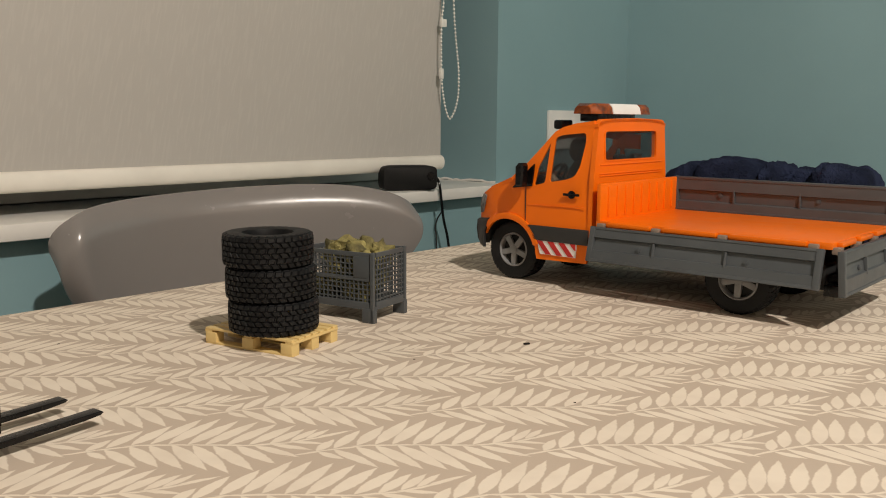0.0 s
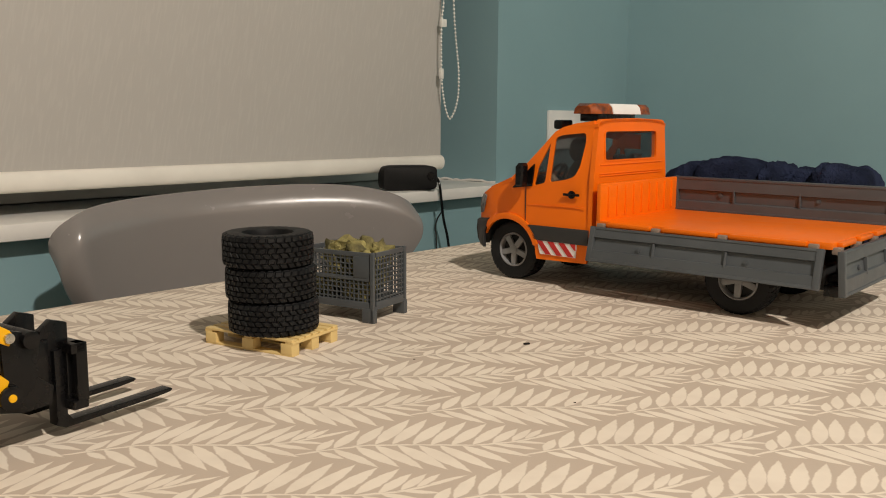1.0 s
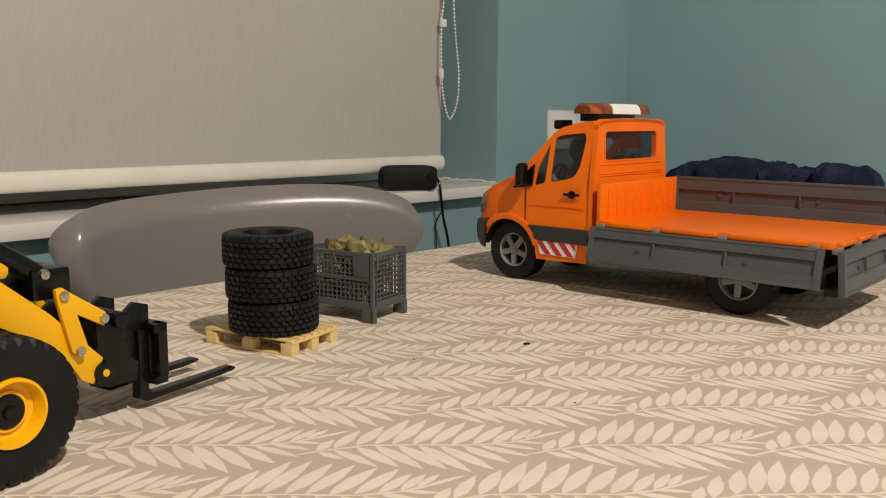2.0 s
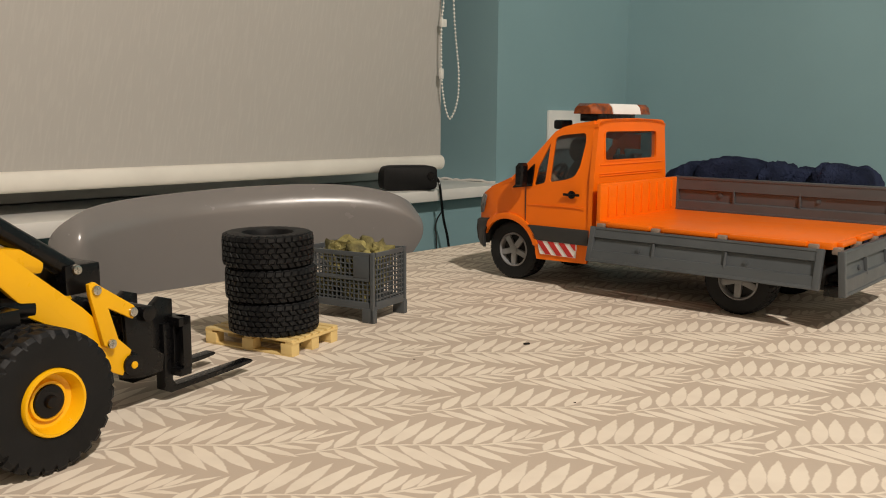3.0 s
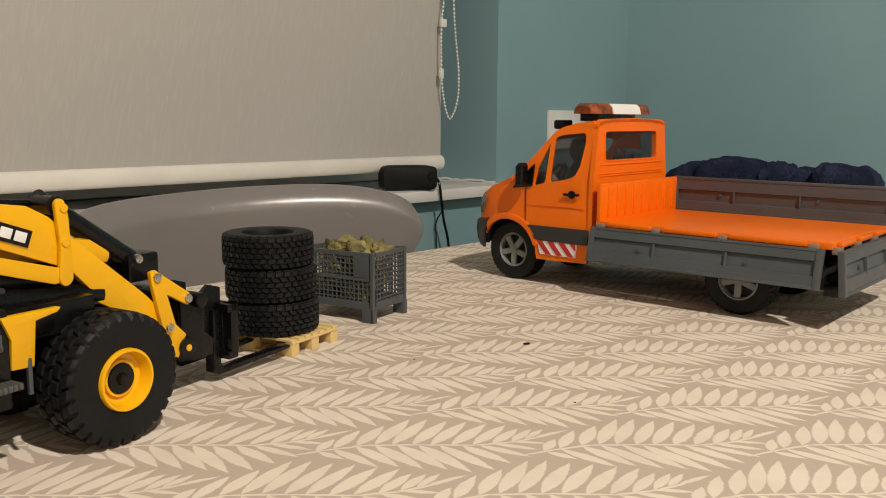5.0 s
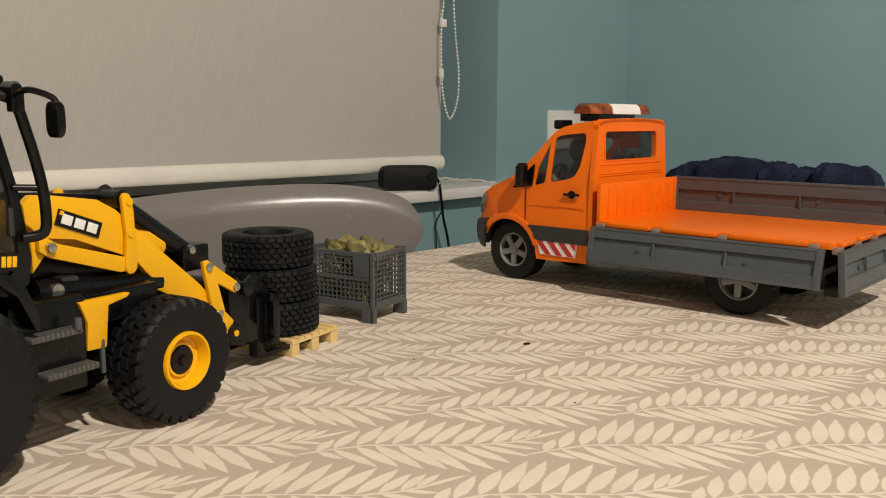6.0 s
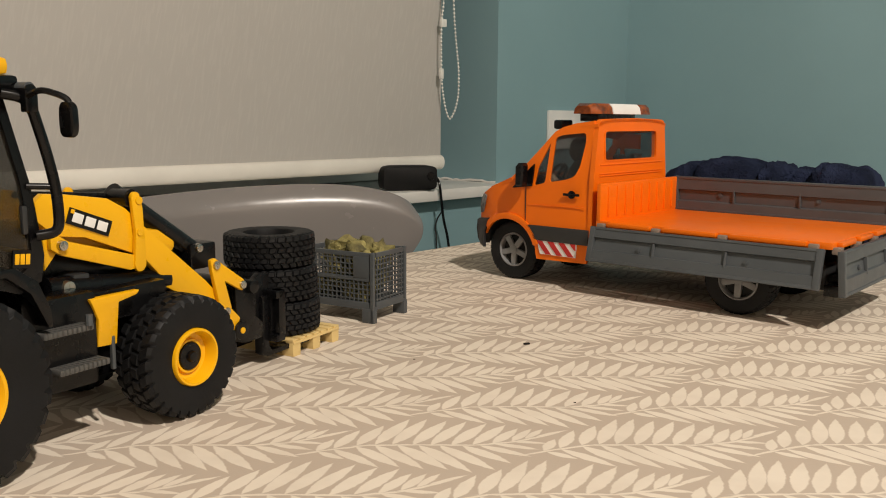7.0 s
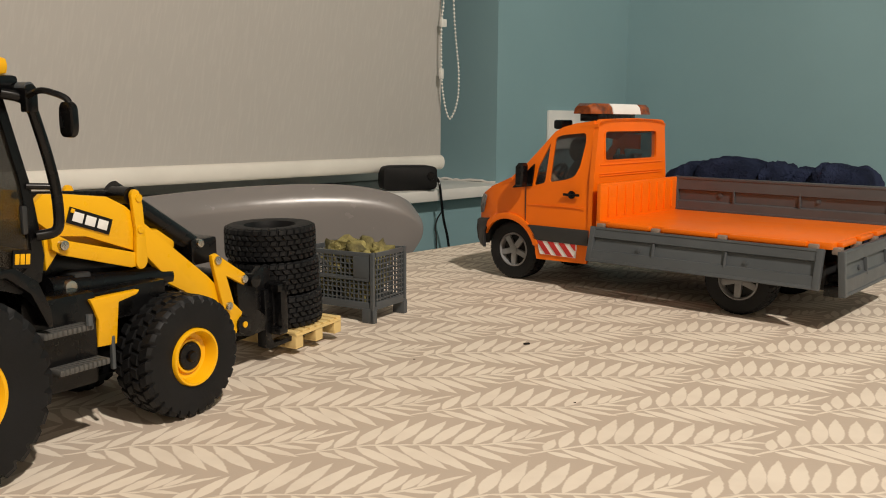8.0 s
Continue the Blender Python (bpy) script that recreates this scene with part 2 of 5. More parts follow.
def curve_points(points, steps=6):
    """A smooth line through the points."""
    p = [Vector(q) for q in points]
    out = []
    for i in range(len(p) - 1):
        a, b, c, d = p[max(i - 1, 0)], p[i], p[i + 1], p[min(i + 2, len(p) - 1)]
        for k in range(steps):
            t = k / steps
            out.append(0.5 * ((2 * b) + (c - a) * t + (2 * a - 5 * b + 4 * c - d) * t * t + (3 * b - a - 3 * c + d) * t ** 3))
    return out + [p[-1]]


def lathe(bm, profile, seg=48, closed=True):
    """Turns a profile of (radius, y) about the y axis."""
    rings = []
    for k in range(seg):
        c, s = math.cos(k * math.tau / seg), math.sin(k * math.tau / seg)
        rings.append([bm.verts.new((r * c, y, r * s)) for r, y in profile])
    n = len(profile)
    for k in range(seg):
        a, b = rings[k], rings[(k + 1) % seg]
        for i in range(n if closed else n - 1):
            j = (i + 1) % n
            bm.faces.new((a[i], a[j], b[j], b[i]))
    return bm


def loft(bm, sections, cap=True):
    """Skins a list of closed rings with equal counts."""
    rings = [[bm.verts.new(p) for p in s] for s in sections]
    n = len(rings[0])
    for a, b in zip(rings, rings[1:]):
        for k in range(n):
            bm.faces.new((a[k], a[(k + 1) % n], b[(k + 1) % n], b[k]))
    if cap:
        bm.faces.new(rings[0][::-1])
        bm.faces.new(rings[-1])
    return bm


def fresh():
    return bmesh.new()


def tyre_mesh(bm, R, hole, width, lugs, depth, rows=2, skew=0.6, fine=8, fill=0.68):
    """Tyre about the y axis from 0 to width, its tread blocks cut between grooves and stepping down the shoulders."""
    w, r = width, R - depth
    rings = [(hole, 0.14, -1), (hole * 1.05, 0.03, -1), (hole * 1.05 + (r - hole) * 0.35, 0.0, -1), (r * 0.90, 0.012, -1), (r * 0.915, 0.016, 0), (r * 0.955, 0.04, 0)]
    band = 0.92 / rows
    for j in range(rows):
        y0 = 0.04 + j * band
        lo, hi = y0 + band * 0.05, y0 + band * 0.13
        rings += ([] if j == 0 else [(r, lo, -1)]) + [(r, hi, j), (r, y0 + band * 0.87, j)] + ([] if j == rows - 1 else [(r, y0 + band * 0.95, -1)])
    far = rows - 1
    rings += [(r * 0.955, 0.96, far), (r * 0.915, 0.984, far), (r * 0.90, 0.988, -1), (hole * 1.05 + (r - hole) * 0.35, 1.0, -1), (hole * 1.05, 0.97, -1), (hole, 0.86, -1)]
    n = lugs * fine
    grid = []
    for base, y, row in rings:
        edge = abs(y - 0.5) * 2
        drop = max(0.0, edge - 0.55) ** 2 * R * 0.16
        zig = skew * math.pi / lugs * (1 - abs(((y * rows / 2) % 1) * 2 - 1) * 2) + skew * 0.8 * math.pi / lugs * (y - 0.5) * rows
        line = []
        for c in range(n):
            up = row >= 0 and (c + (row * 5 % 8) * fine // 8) % fine < fine * fill
            rr = base + (depth if up else 0.0) - (drop if base >= r * 0.95 else 0.0)
            t = c * math.tau / n + zig
            line.append(bm.verts.new((rr * math.cos(t), y * w, rr * math.sin(t))))
        grid.append(line)
    m = len(grid)
    for i in range(m):
        a, b = grid[i], grid[(i + 1) % m]
        for c in range(n):
            d = (c + 1) % n
            bm.faces.new((a[c], a[d], b[d], b[c]))
    return bm


# ---- room: s along the window wall, d into it ----
ROOM = pose(-0.5564, 1.08, 0.0, 0, 0, 47.5)
FLOOR_Z, CEIL_Z = -0.75, 1.62


def setting(name, bm, material, label, category):
    ob = mesh_object(name, bm, material)
    ob.matrix_basis = ROOM
    return tagged(ob, label, category, kind="structure")


def slab_in_plan(bm, plan, z0, z1):
    loft(bm, [[(x, y, z0) for x, y in plan], [(x, y, z1) for x, y in plan]])
    return bm


def build_room():
    setting("floor", block(fresh(), -2.4, 1.75, -3.2, 0.45, FLOOR_Z - 0.1, FLOOR_Z, 0), CARPET, "brown carpeted floor under the table", "floor")
    setting("ceiling", block(fresh(), -2.4, 1.75, -3.2, 0.45, CEIL_Z, CEIL_Z + 0.1, 0), CEIL, "plain white painted ceiling", "ceiling")
    bm = fresh()
    slab_in_plan(bm, [(1.022, 0.03), (1.64, 0.03), (1.64, 0.36), (1.022, 0.36)], FLOOR_Z, CEIL_Z)
    block(bm, -2.3, 1.64, 0.035, 0.36, FLOOR_Z, -0.006, 0)
    block(bm, -2.3, -1.2, 0.03, 0.36, -0.006, CEIL_Z, 0)
    block(bm, -1.2, 1.022, 0.032, 0.36, 1.25, CEIL_Z, 0)
    setting("wall_window", bm, TEAL, "teal painted wall with a deep window recess", "wall")
    setting("wall_right", block(fresh(), 1.54, 1.66, -3.1, 0.06, FLOOR_Z, CEIL_Z, 0), TEAL, "plain teal painted side wall", "wall")
    # two walls out of view, their cream chosen to warm the bounced light
    setting("wall_left", block(fresh(), -2.35, -2.25, -3.1, 0.029, FLOOR_Z, CEIL_Z, 0), CREAM, "unseen cream wall that warms the bounce light", "wall")
    setting("wall_back", block(fresh(), -2.3, 1.66, -3.2, -3.1, FLOOR_Z, CEIL_Z, 0), CREAM, "unseen cream wall that warms the bounce light", "wall")
    win = setting("window_1", block(fresh(), -1.2, 1.022, 0.28, 0.29, 0.02, 1.25, 0), NIGHT, "dark window behind a lowered blind", "window")
    for x0, x1, z0, z1 in ((-1.2, 1.021, 0.02, 0.07), (-1.2, 1.021, 1.20, 1.25), (-0.16, -0.10, 0.07, 1.20), (0.961, 1.021, 0.07, 1.20), (-1.2, -1.14, 0.07, 1.20)):
        part("window_frame", block(fresh(), x0, x1, 0.24, 0.279, z0, z1, 0.003), SILL, win, "white painted frame bar")
    bm = fresh()
    block(bm, -1.25, 1.06, 0.0, 0.279, -0.0055, 0.018, 0.006)
    sill = setting("window_sill", bm, SILL, "white gloss-painted window sill board with worn edge", "window sill")
    rng = random.Random(3)
    line = [(1.0205 + rng.uniform(-0.0012, 0.0012), 0.276 - 0.245 * k / 20, 0.0188 + rng.uniform(-0.0005, 0.0030)) for k in range(21)]
    part("filler_bead", tube(fresh(), curve_points(line, 3), 0.0026), SILL, sill, "lumpy white filler along sill edge")


def build_blind():
    m = ROOM
    t = thing("roller_blind", m @ pose(0, 0.075, 0.0552), "beige woven roller blind pulled down over window", "blind")
    bm = fresh()
    loft(bm, [[(-1.15, -0.0006, z), (0.895, -0.0006, z), (0.895, 0.0006, z), (-1.15, 0.0006, z)] for z in (0.0, 0.3, 0.6, 1.15)])
    part("cloth", bm, BLIND, t)
    bm = fresh()
    ring = [(0.0085 * math.cos(a) * (1.0), 0.0145 * math.sin(a)) for a in [k * math.tau / 20 for k in range(20)]]
    loft(bm, [[(x, y * f - 0.004, z * f + 0.010) for y, z in ring] for x, f in ((-1.16, 0.8), (-1.155, 1.0), (0.893, 1.0), (0.8965, 0.85))])
    part("hem_bar", bm, BAR, t, "cream fabric-covered bottom bar")
    bm = fresh()
    rod(bm, (-1.16, 0.02, 1.15), (0.90, 0.02, 1.15), 0.02)
    part("roller", bm, BAR, t)
    # bead loop hanging beside the cloth
    c = thing("bead_chain", m @ pose(0.024, 0.052, 0), "looped white plastic bead chain hanging beside blind", "blind chain")
    path = curve_points([(0.866, 0, 1.15), (0.864, 0, 0.9), (0.861, 0, 0.7), (0.858, 0, 0.52), (0.8545, 0, 0.395), (0.8490, 0, 0.350), (0.8472, 0, 0.310), (0.8485, 0, 0.2429), (0.8520, 0, 0.210), (0.8602, 0, 0.1763), (0.8690, 0, 0.1570), (0.8741, 0, 0.1535), (0.8790, 0, 0.1560), (0.8900, 0, 0.172), (0.8985, 0, 0.199), (0.9005, 0, 0.230), (0.8985, 0, 0.262), (0.8890, 0, 0.3226), (0.8831, 0, 0.388), (0.8805, 0, 0.50), (0.880, 0, 0.7), (0.880, 0, 0.9), (0.880, 0, 1.15)], 70)
    bm, bead = fresh(), fresh()
    tube(bm, path[::6], 0.0006, 5)
    part("cord", bm, CORD, c)
    last = None
    for p in path:
        if p.z < 0.55 and (last is None or (p - last).length > 0.0072):
            bmesh.ops.create_icosphere(bead, subdivisions=2, radius=0.0024, matrix=Matrix.Translation(p))
            last = p
    tagged(part("beads", bead, CORD, c), kind="stuff")
    part("clip", block(fresh(), 0.844, 0.852, -0.003, 0.003, 0.232, 0.252, 0.001), CORD, c, "clear connector clip")
    part("clip", block(fresh(), 0.846, 0.860, -0.003, 0.003, 0.333, 0.348, 0.001), CORD, c, "clear connector clip")


def build_wall_things():
    t = thing("wall_socket", ROOM @ pose(1.20, 0.03, 0.06), "white plastic double switch plate on wall", "switch plate")
    part("plate", block(fresh(), 0, 0.146, -0.009, 0, 0.025, 0.114, 0.004), WHITE, t)
    for k in (0, 1):
        part("rocker", block(fresh(), 0.035 + 0.05 * k, 0.061 + 0.05 * k, -0.013, -0.0085, 0.05, 0.095, 0.002), WHITE, t)
    # small black speaker on the sill, with its cable
    t = thing("small_speaker", ROOM @ pose(0.757, 0.032, 0.018, 0, 0, -30), "small rounded black box speaker on window sill", "speaker")
    bm = fresh()
    sec = []
    for y, f in ((-0.022, 0.88), (-0.0205, 0.96), (-0.017, 1.0), (0.017, 1.0), (0.022, 0.9)):
        ring = []
        for k in range(32):
            a = k * math.tau / 32
            cx, cz = math.cos(a), math.sin(a)
            e = 0.33
            ring.append((0.054 * f * math.copysign(abs(cx) ** e, cx), y, 0.0235 + 0.0235 * f * math.copysign(abs(cz) ** e, cz)))
        sec.append(ring)
    loft(bm, sec)
    part("case", bm, MATTE, t)
    part("knob", rod(fresh(), (0.040, -0.0215, 0.027), (0.040, -0.025, 0.027), 0.008, 0.007, 20), BLACK, t)
    c = thing("cable", ROOM @ pose(0, 0, 0), "thin black cable hanging from speaker over sill edge", "cable")
    part("wire", tube(fresh(), curve_points([(0.822, 0.022, 0.043), (0.812, 0.008, 0.040), (0.805, -0.006, 0.030), (0.810, -0.007, 0.0), (0.818, -0.006, -0.04), (0.833, -0.005, -0.087), (0.848, 0.0, -0.17), (0.85, 0.02, -0.4), (0.85, 0.02, -0.745)]), 0.0026), BLACK, c)
    c = thing("cable", ROOM @ pose(0.83, 0.02, 0), "thin grey cable running down wall", "cable")
    part("wire", tube(fresh(), curve_points([(0.0, -0.01, -0.028), (-0.001, 0.006, -0.06), (0.004, 0.006, -0.15), (0.004, 0.006, -0.745)]), 0.0016), CHARCOAL, c)


def build_table():
    t = thing("table", ROOM @ pose(0, 0, FLOOR_Z), "large wooden dining table under printed cloth", "table")
    h = -FLOOR_Z
    part("tabletop", block(fresh(), -0.63, 1.30, -1.50, -0.445, h - 0.03, h - 0.0035, 0.004), WOOD, t)
    for x in (-0.56, 1.23):
        for y in (-1.43, -0.52):
            part("leg", block(fresh(), x - 0.035, x + 0.035, y - 0.035, y + 0.035, 0, h - 0.03, 0.004), WOOD, t)
    # the cloth lies on it and hangs over every edge
    bm = fresh()
    rot = ROOM
    x0, x1, y0, y1, r = -0.64, 1.31, -1.51, -0.4325, 0.010

    def ring(off, z):
        pts = []
        xs = [x0 + (x1 - x0) * i / 60 for i in range(61)]
        ys = [y0 + (y1 - y0) * i / 34 for i in range(35)]
        line = [(x, y0) for x in xs[:-1]] + [(x1, y) for y in ys[:-1]] + [(x, y1) for x in xs[:0:-1]] + [(x0, y) for y in ys[:0:-1]]
        for i, (x, y) in enumerate(line):
            w = (0.006 * math.sin(i * 0.9) + 0.004 * math.sin(i * 0.37)) * max(0.0, -z) / 0.2
            nx, ny = (x > x1 - 1e-6) - (x < x0 + 1e-6), (y > y1 - 1e-6) - (y < y0 + 1e-6)
            pts.append(rot @ Vector((x + nx * (off + w), y + ny * (off + w), z)))
        return pts

    loft(bm, [ring(-r, 0.0), ring(-r * 0.35, -0.0012), ring(0.0, -0.006), ring(0.002, -0.05), ring(0.004, -0.12), ring(0.006, -0.22)], cap=False)
    top = [v for v in bm.verts if abs(v.co.z) < 1e-7]
    bm.faces.new(top)
    cloth = mesh_object("tablecloth", bm, CLOTH)
    tagged(cloth, "cream and taupe leaf-print cotton tablecloth on table", "tablecloth")


def build_chair():
    """Moulded tub chair behind the table edge; only its back rises above the cloth."""
    t = thing("dining_chair", ROOM @ pose(0.2594, -0.1336, FLOOR_Z, 0, 0, 0), "grey moulded plastic chair with rounded back at table", "chair")
    h = -FLOOR_Z
    bm = fresh()
    # rounded back, widest about table height, wrapping forward more at one end as the chair stands askew
    nx, nz = 84, 48
    W = 0.2399

    def half(z, way):
        low = h -0.0085 if way < 0 else h +0.0081
        under = max(0.0, low - z)
        drop = 0.018 * (under / 0.030) ** 2 if way < 0 else 0.016 * (under / 0.022) ** 1.9
        return W * (1 - 0.30 * math.tanh(drop / 0.30))

    grids = []
    for back in (0, 1):
        rows = []
        for i in range(nx + 1):
            row = []
            for j in range(nz + 1):
                xx = math.sin((-1 + 2 * i / nx) * math.pi / 2)
                low, tilt, power, fall = (h +0.0081, 0.0100, 3.50, 0.500) if xx > 0 else (h -0.0085, -0.0150, 8.50, 0.420)
                zt = low + (h + 0.0570 + tilt * abs(xx) - low) * max(0.0, 1 - abs(xx) ** power) ** fall
                zb = h - 0.34
                z = zb + (zt - zb) * (1 - (1 - j / nz) ** 2.3)
                x = xx * half(z, xx)
                f = x / W
                y = -0.0850 * f - 0.0740 * f * f + 0.0224 * f ** 3 + 0.02 * (z - h)
                rim = 1 - min(1.0, (zt - z) / 0.034)
                lip = 1 - min(1.0, (1 - abs(xx)) / 0.13)
                y += 0.020 * rim ** 2 + (0.006 if xx > 0 else 0.030) * lip ** 2
                if back:
                    edge = min(1.0, (1 - abs(xx)) * 10, (zt - z) / 0.012)
                    y += 0.016 * max(0.0, edge) ** 0.5 + 0.003
                row.append(bm.verts.new((x, y, z)))
            rows.append(row)
        grids.append(rows)
    for rows, flip in ((grids[0], 1), (grids[1], -1)):
        for i in range(nx):
            for j in range(nz):
                q = (rows[i][j], rows[i + 1][j], rows[i + 1][j + 1], rows[i][j + 1])
                bm.faces.new(q[::flip])
    a, b = grids
    for i in range(nx):
        bm.faces.new((a[i][nz], a[i + 1][nz], b[i + 1][nz], b[i][nz]))
        bm.faces.new((a[i + 1][0], a[i][0], b[i][0], b[i + 1][0]))
    for j in range(nz):
        bm.faces.new((a[0][j], a[0][j + 1], b[0][j + 1], b[0][j]))
        bm.faces.new((a[nx][j + 1], a[nx][j], b[nx][j], b[nx][j + 1]))
    bmesh.ops.remove_doubles(bm, verts=bm.verts, dist=1e-5)
    part("backrest", bm, CHAIR, t)
    part("seat", block(fresh(), -0.20, 0.20, -0.44, -0.01, 0.415, 0.445, 0.012), CHAIR, t)
    for x in (-0.16, 0.16):
        for y in (-0.38, -0.06):
            part("leg", rod(fresh(), (x * 1.25, y * 1.05, 0), (x, y, 0.418), 0.009, 0.014), WOOD, t)


def build_towels():
    """Rumpled towelling: rounded folds pressed together, one heap."""
    t = thing("folded_towel", TRUCK_FRAME @ pose(0.0, 0.215, 0.0), "rumpled navy towelling heap lying behind toy truck", "towel")
    bm = fresh()
    for cx, cy, hw, hy, hz, tilt, sd in ((0.034, 0.0, 0.038, 0.045, 0.1190, 2, 1), (0.082, -0.004, 0.0145, 0.045, 0.1165, 6, 7), (-0.014, -0.002, 0.0185, 0.045, 0.1120, -8, 3), (-0.036, 0.020, 0.014, 0.030, 0.101, 0, 5),
                                         (0.142, 0.0, 0.031, 0.045, 0.1165, 2, 2), (0.106, 0.012, 0.032, 0.040, 0.1100, 0, 4), (0.163, 0.0, 0.0140, 0.045, 0.1020, 12, 6)):
        made = bmesh.ops.create_icosphere(bm, subdivisions=5, radius=1.0)
        spin = Euler((0, radians(tilt), 0)).to_matrix()
        for v in made["verts"]:
            c = Vector([math.copysign(abs(q) ** 0.55, q) for q in v.co])
            crease = abs(noise.noise(c * 1.6 + Vector((sd * 5.1, 0, 0))))
            c *= 1.02 - 0.05 * (1 - min(1.0, crease * 3)) + 0.05 * noise.noise(c * 1.3 + Vector((sd, sd, 0))) + 0.035 * noise.noise(c * 3.1 + Vector((sd * 3.1, 2, 0)))
            c *= 1.0 + 0.020 * noise.noise(c * 13.0) + 0.012 * noise.noise(c * 31.0)
            c = spin @ c
            v.co = (cx + c.x * hw, cy + c.y * hy, max(0.0, hz * 0.49 + c.z * hz * 0.48))
    part("folds", bm, NAVY, t)


TRUCK_FRAME = pose(0.1342, 0.7585, 0.0, 0, 0, -41.28)
build_room()
build_blind()
build_wall_things()
build_table()
build_chair()
build_towels()


# ---- orange flatbed truck: x to its rear, y to its far side ----
TRUCK = TRUCK_FRAME


def road_wheel(parent, x, y, R, w, spokes=5):
    """Small truck wheel with its outer face towards -y."""
    wheel = part("wheel", tyre_mesh(fresh(), R, R * 0.57, w, 40, 0.0008, 3, 0.2, 6), RUBBER, parent, at=pose(x, y, R, 0, 20, 0))
    bm = fresh()
    r = R * 0.58
    lathe(bm, [(r, w * 0.86), (r, 0.001), (r * 0.93, 0.0004), (r * 0.88, 0.003), (r * 0.86, w * 0.8)], 40)
    for k in range(spokes):
        a = k * math.tau / spokes
        c, s = math.cos(a), math.sin(a)
        m = Matrix(((c, 0, -s, 0), (0, 1, 0, 0), (s, 0, c, 0), (0, 0, 0, 1)))
        block(bm, r * 0.12, r * 0.9, 0.002, 0.0055, -r * 0.17, r * 0.17, 0.0008, m)
    rod(bm, (0, 0.001, 0), (0, 0.006, 0), r * 0.24, r * 0.28, 20, 0.0005)
    part("rim", bm, SILVER, wheel, "silver five-spoke rim")
    bm = fresh()
    rod(bm, (0, 0.007, 0), (0, w * 0.8, 0), r * 0.86, seg=32)
    part("brake_disc", bm, DARK, wheel)
    return wheel


def round_poly(pts, r, seg=4):
    """Rounds the corners of an outline."""
    out, n = [], len(pts)
    for i in range(n):
        p, a, b = Vector(pts[i]), Vector(pts[i - 1]), Vector(pts[(i + 1) % n])
        k = min(r, (a - p).length * 0.45, (b - p).length * 0.45)
        s, e = p + (a - p).normalized() * k, p + (b - p).normalized() * k
        for j in range(seg + 1):
            t = j / seg
            q = s * (1 - t) ** 2 + p * 2 * t * (1 - t) + e * t * t
            out.append((q.x, q.y))
    return out


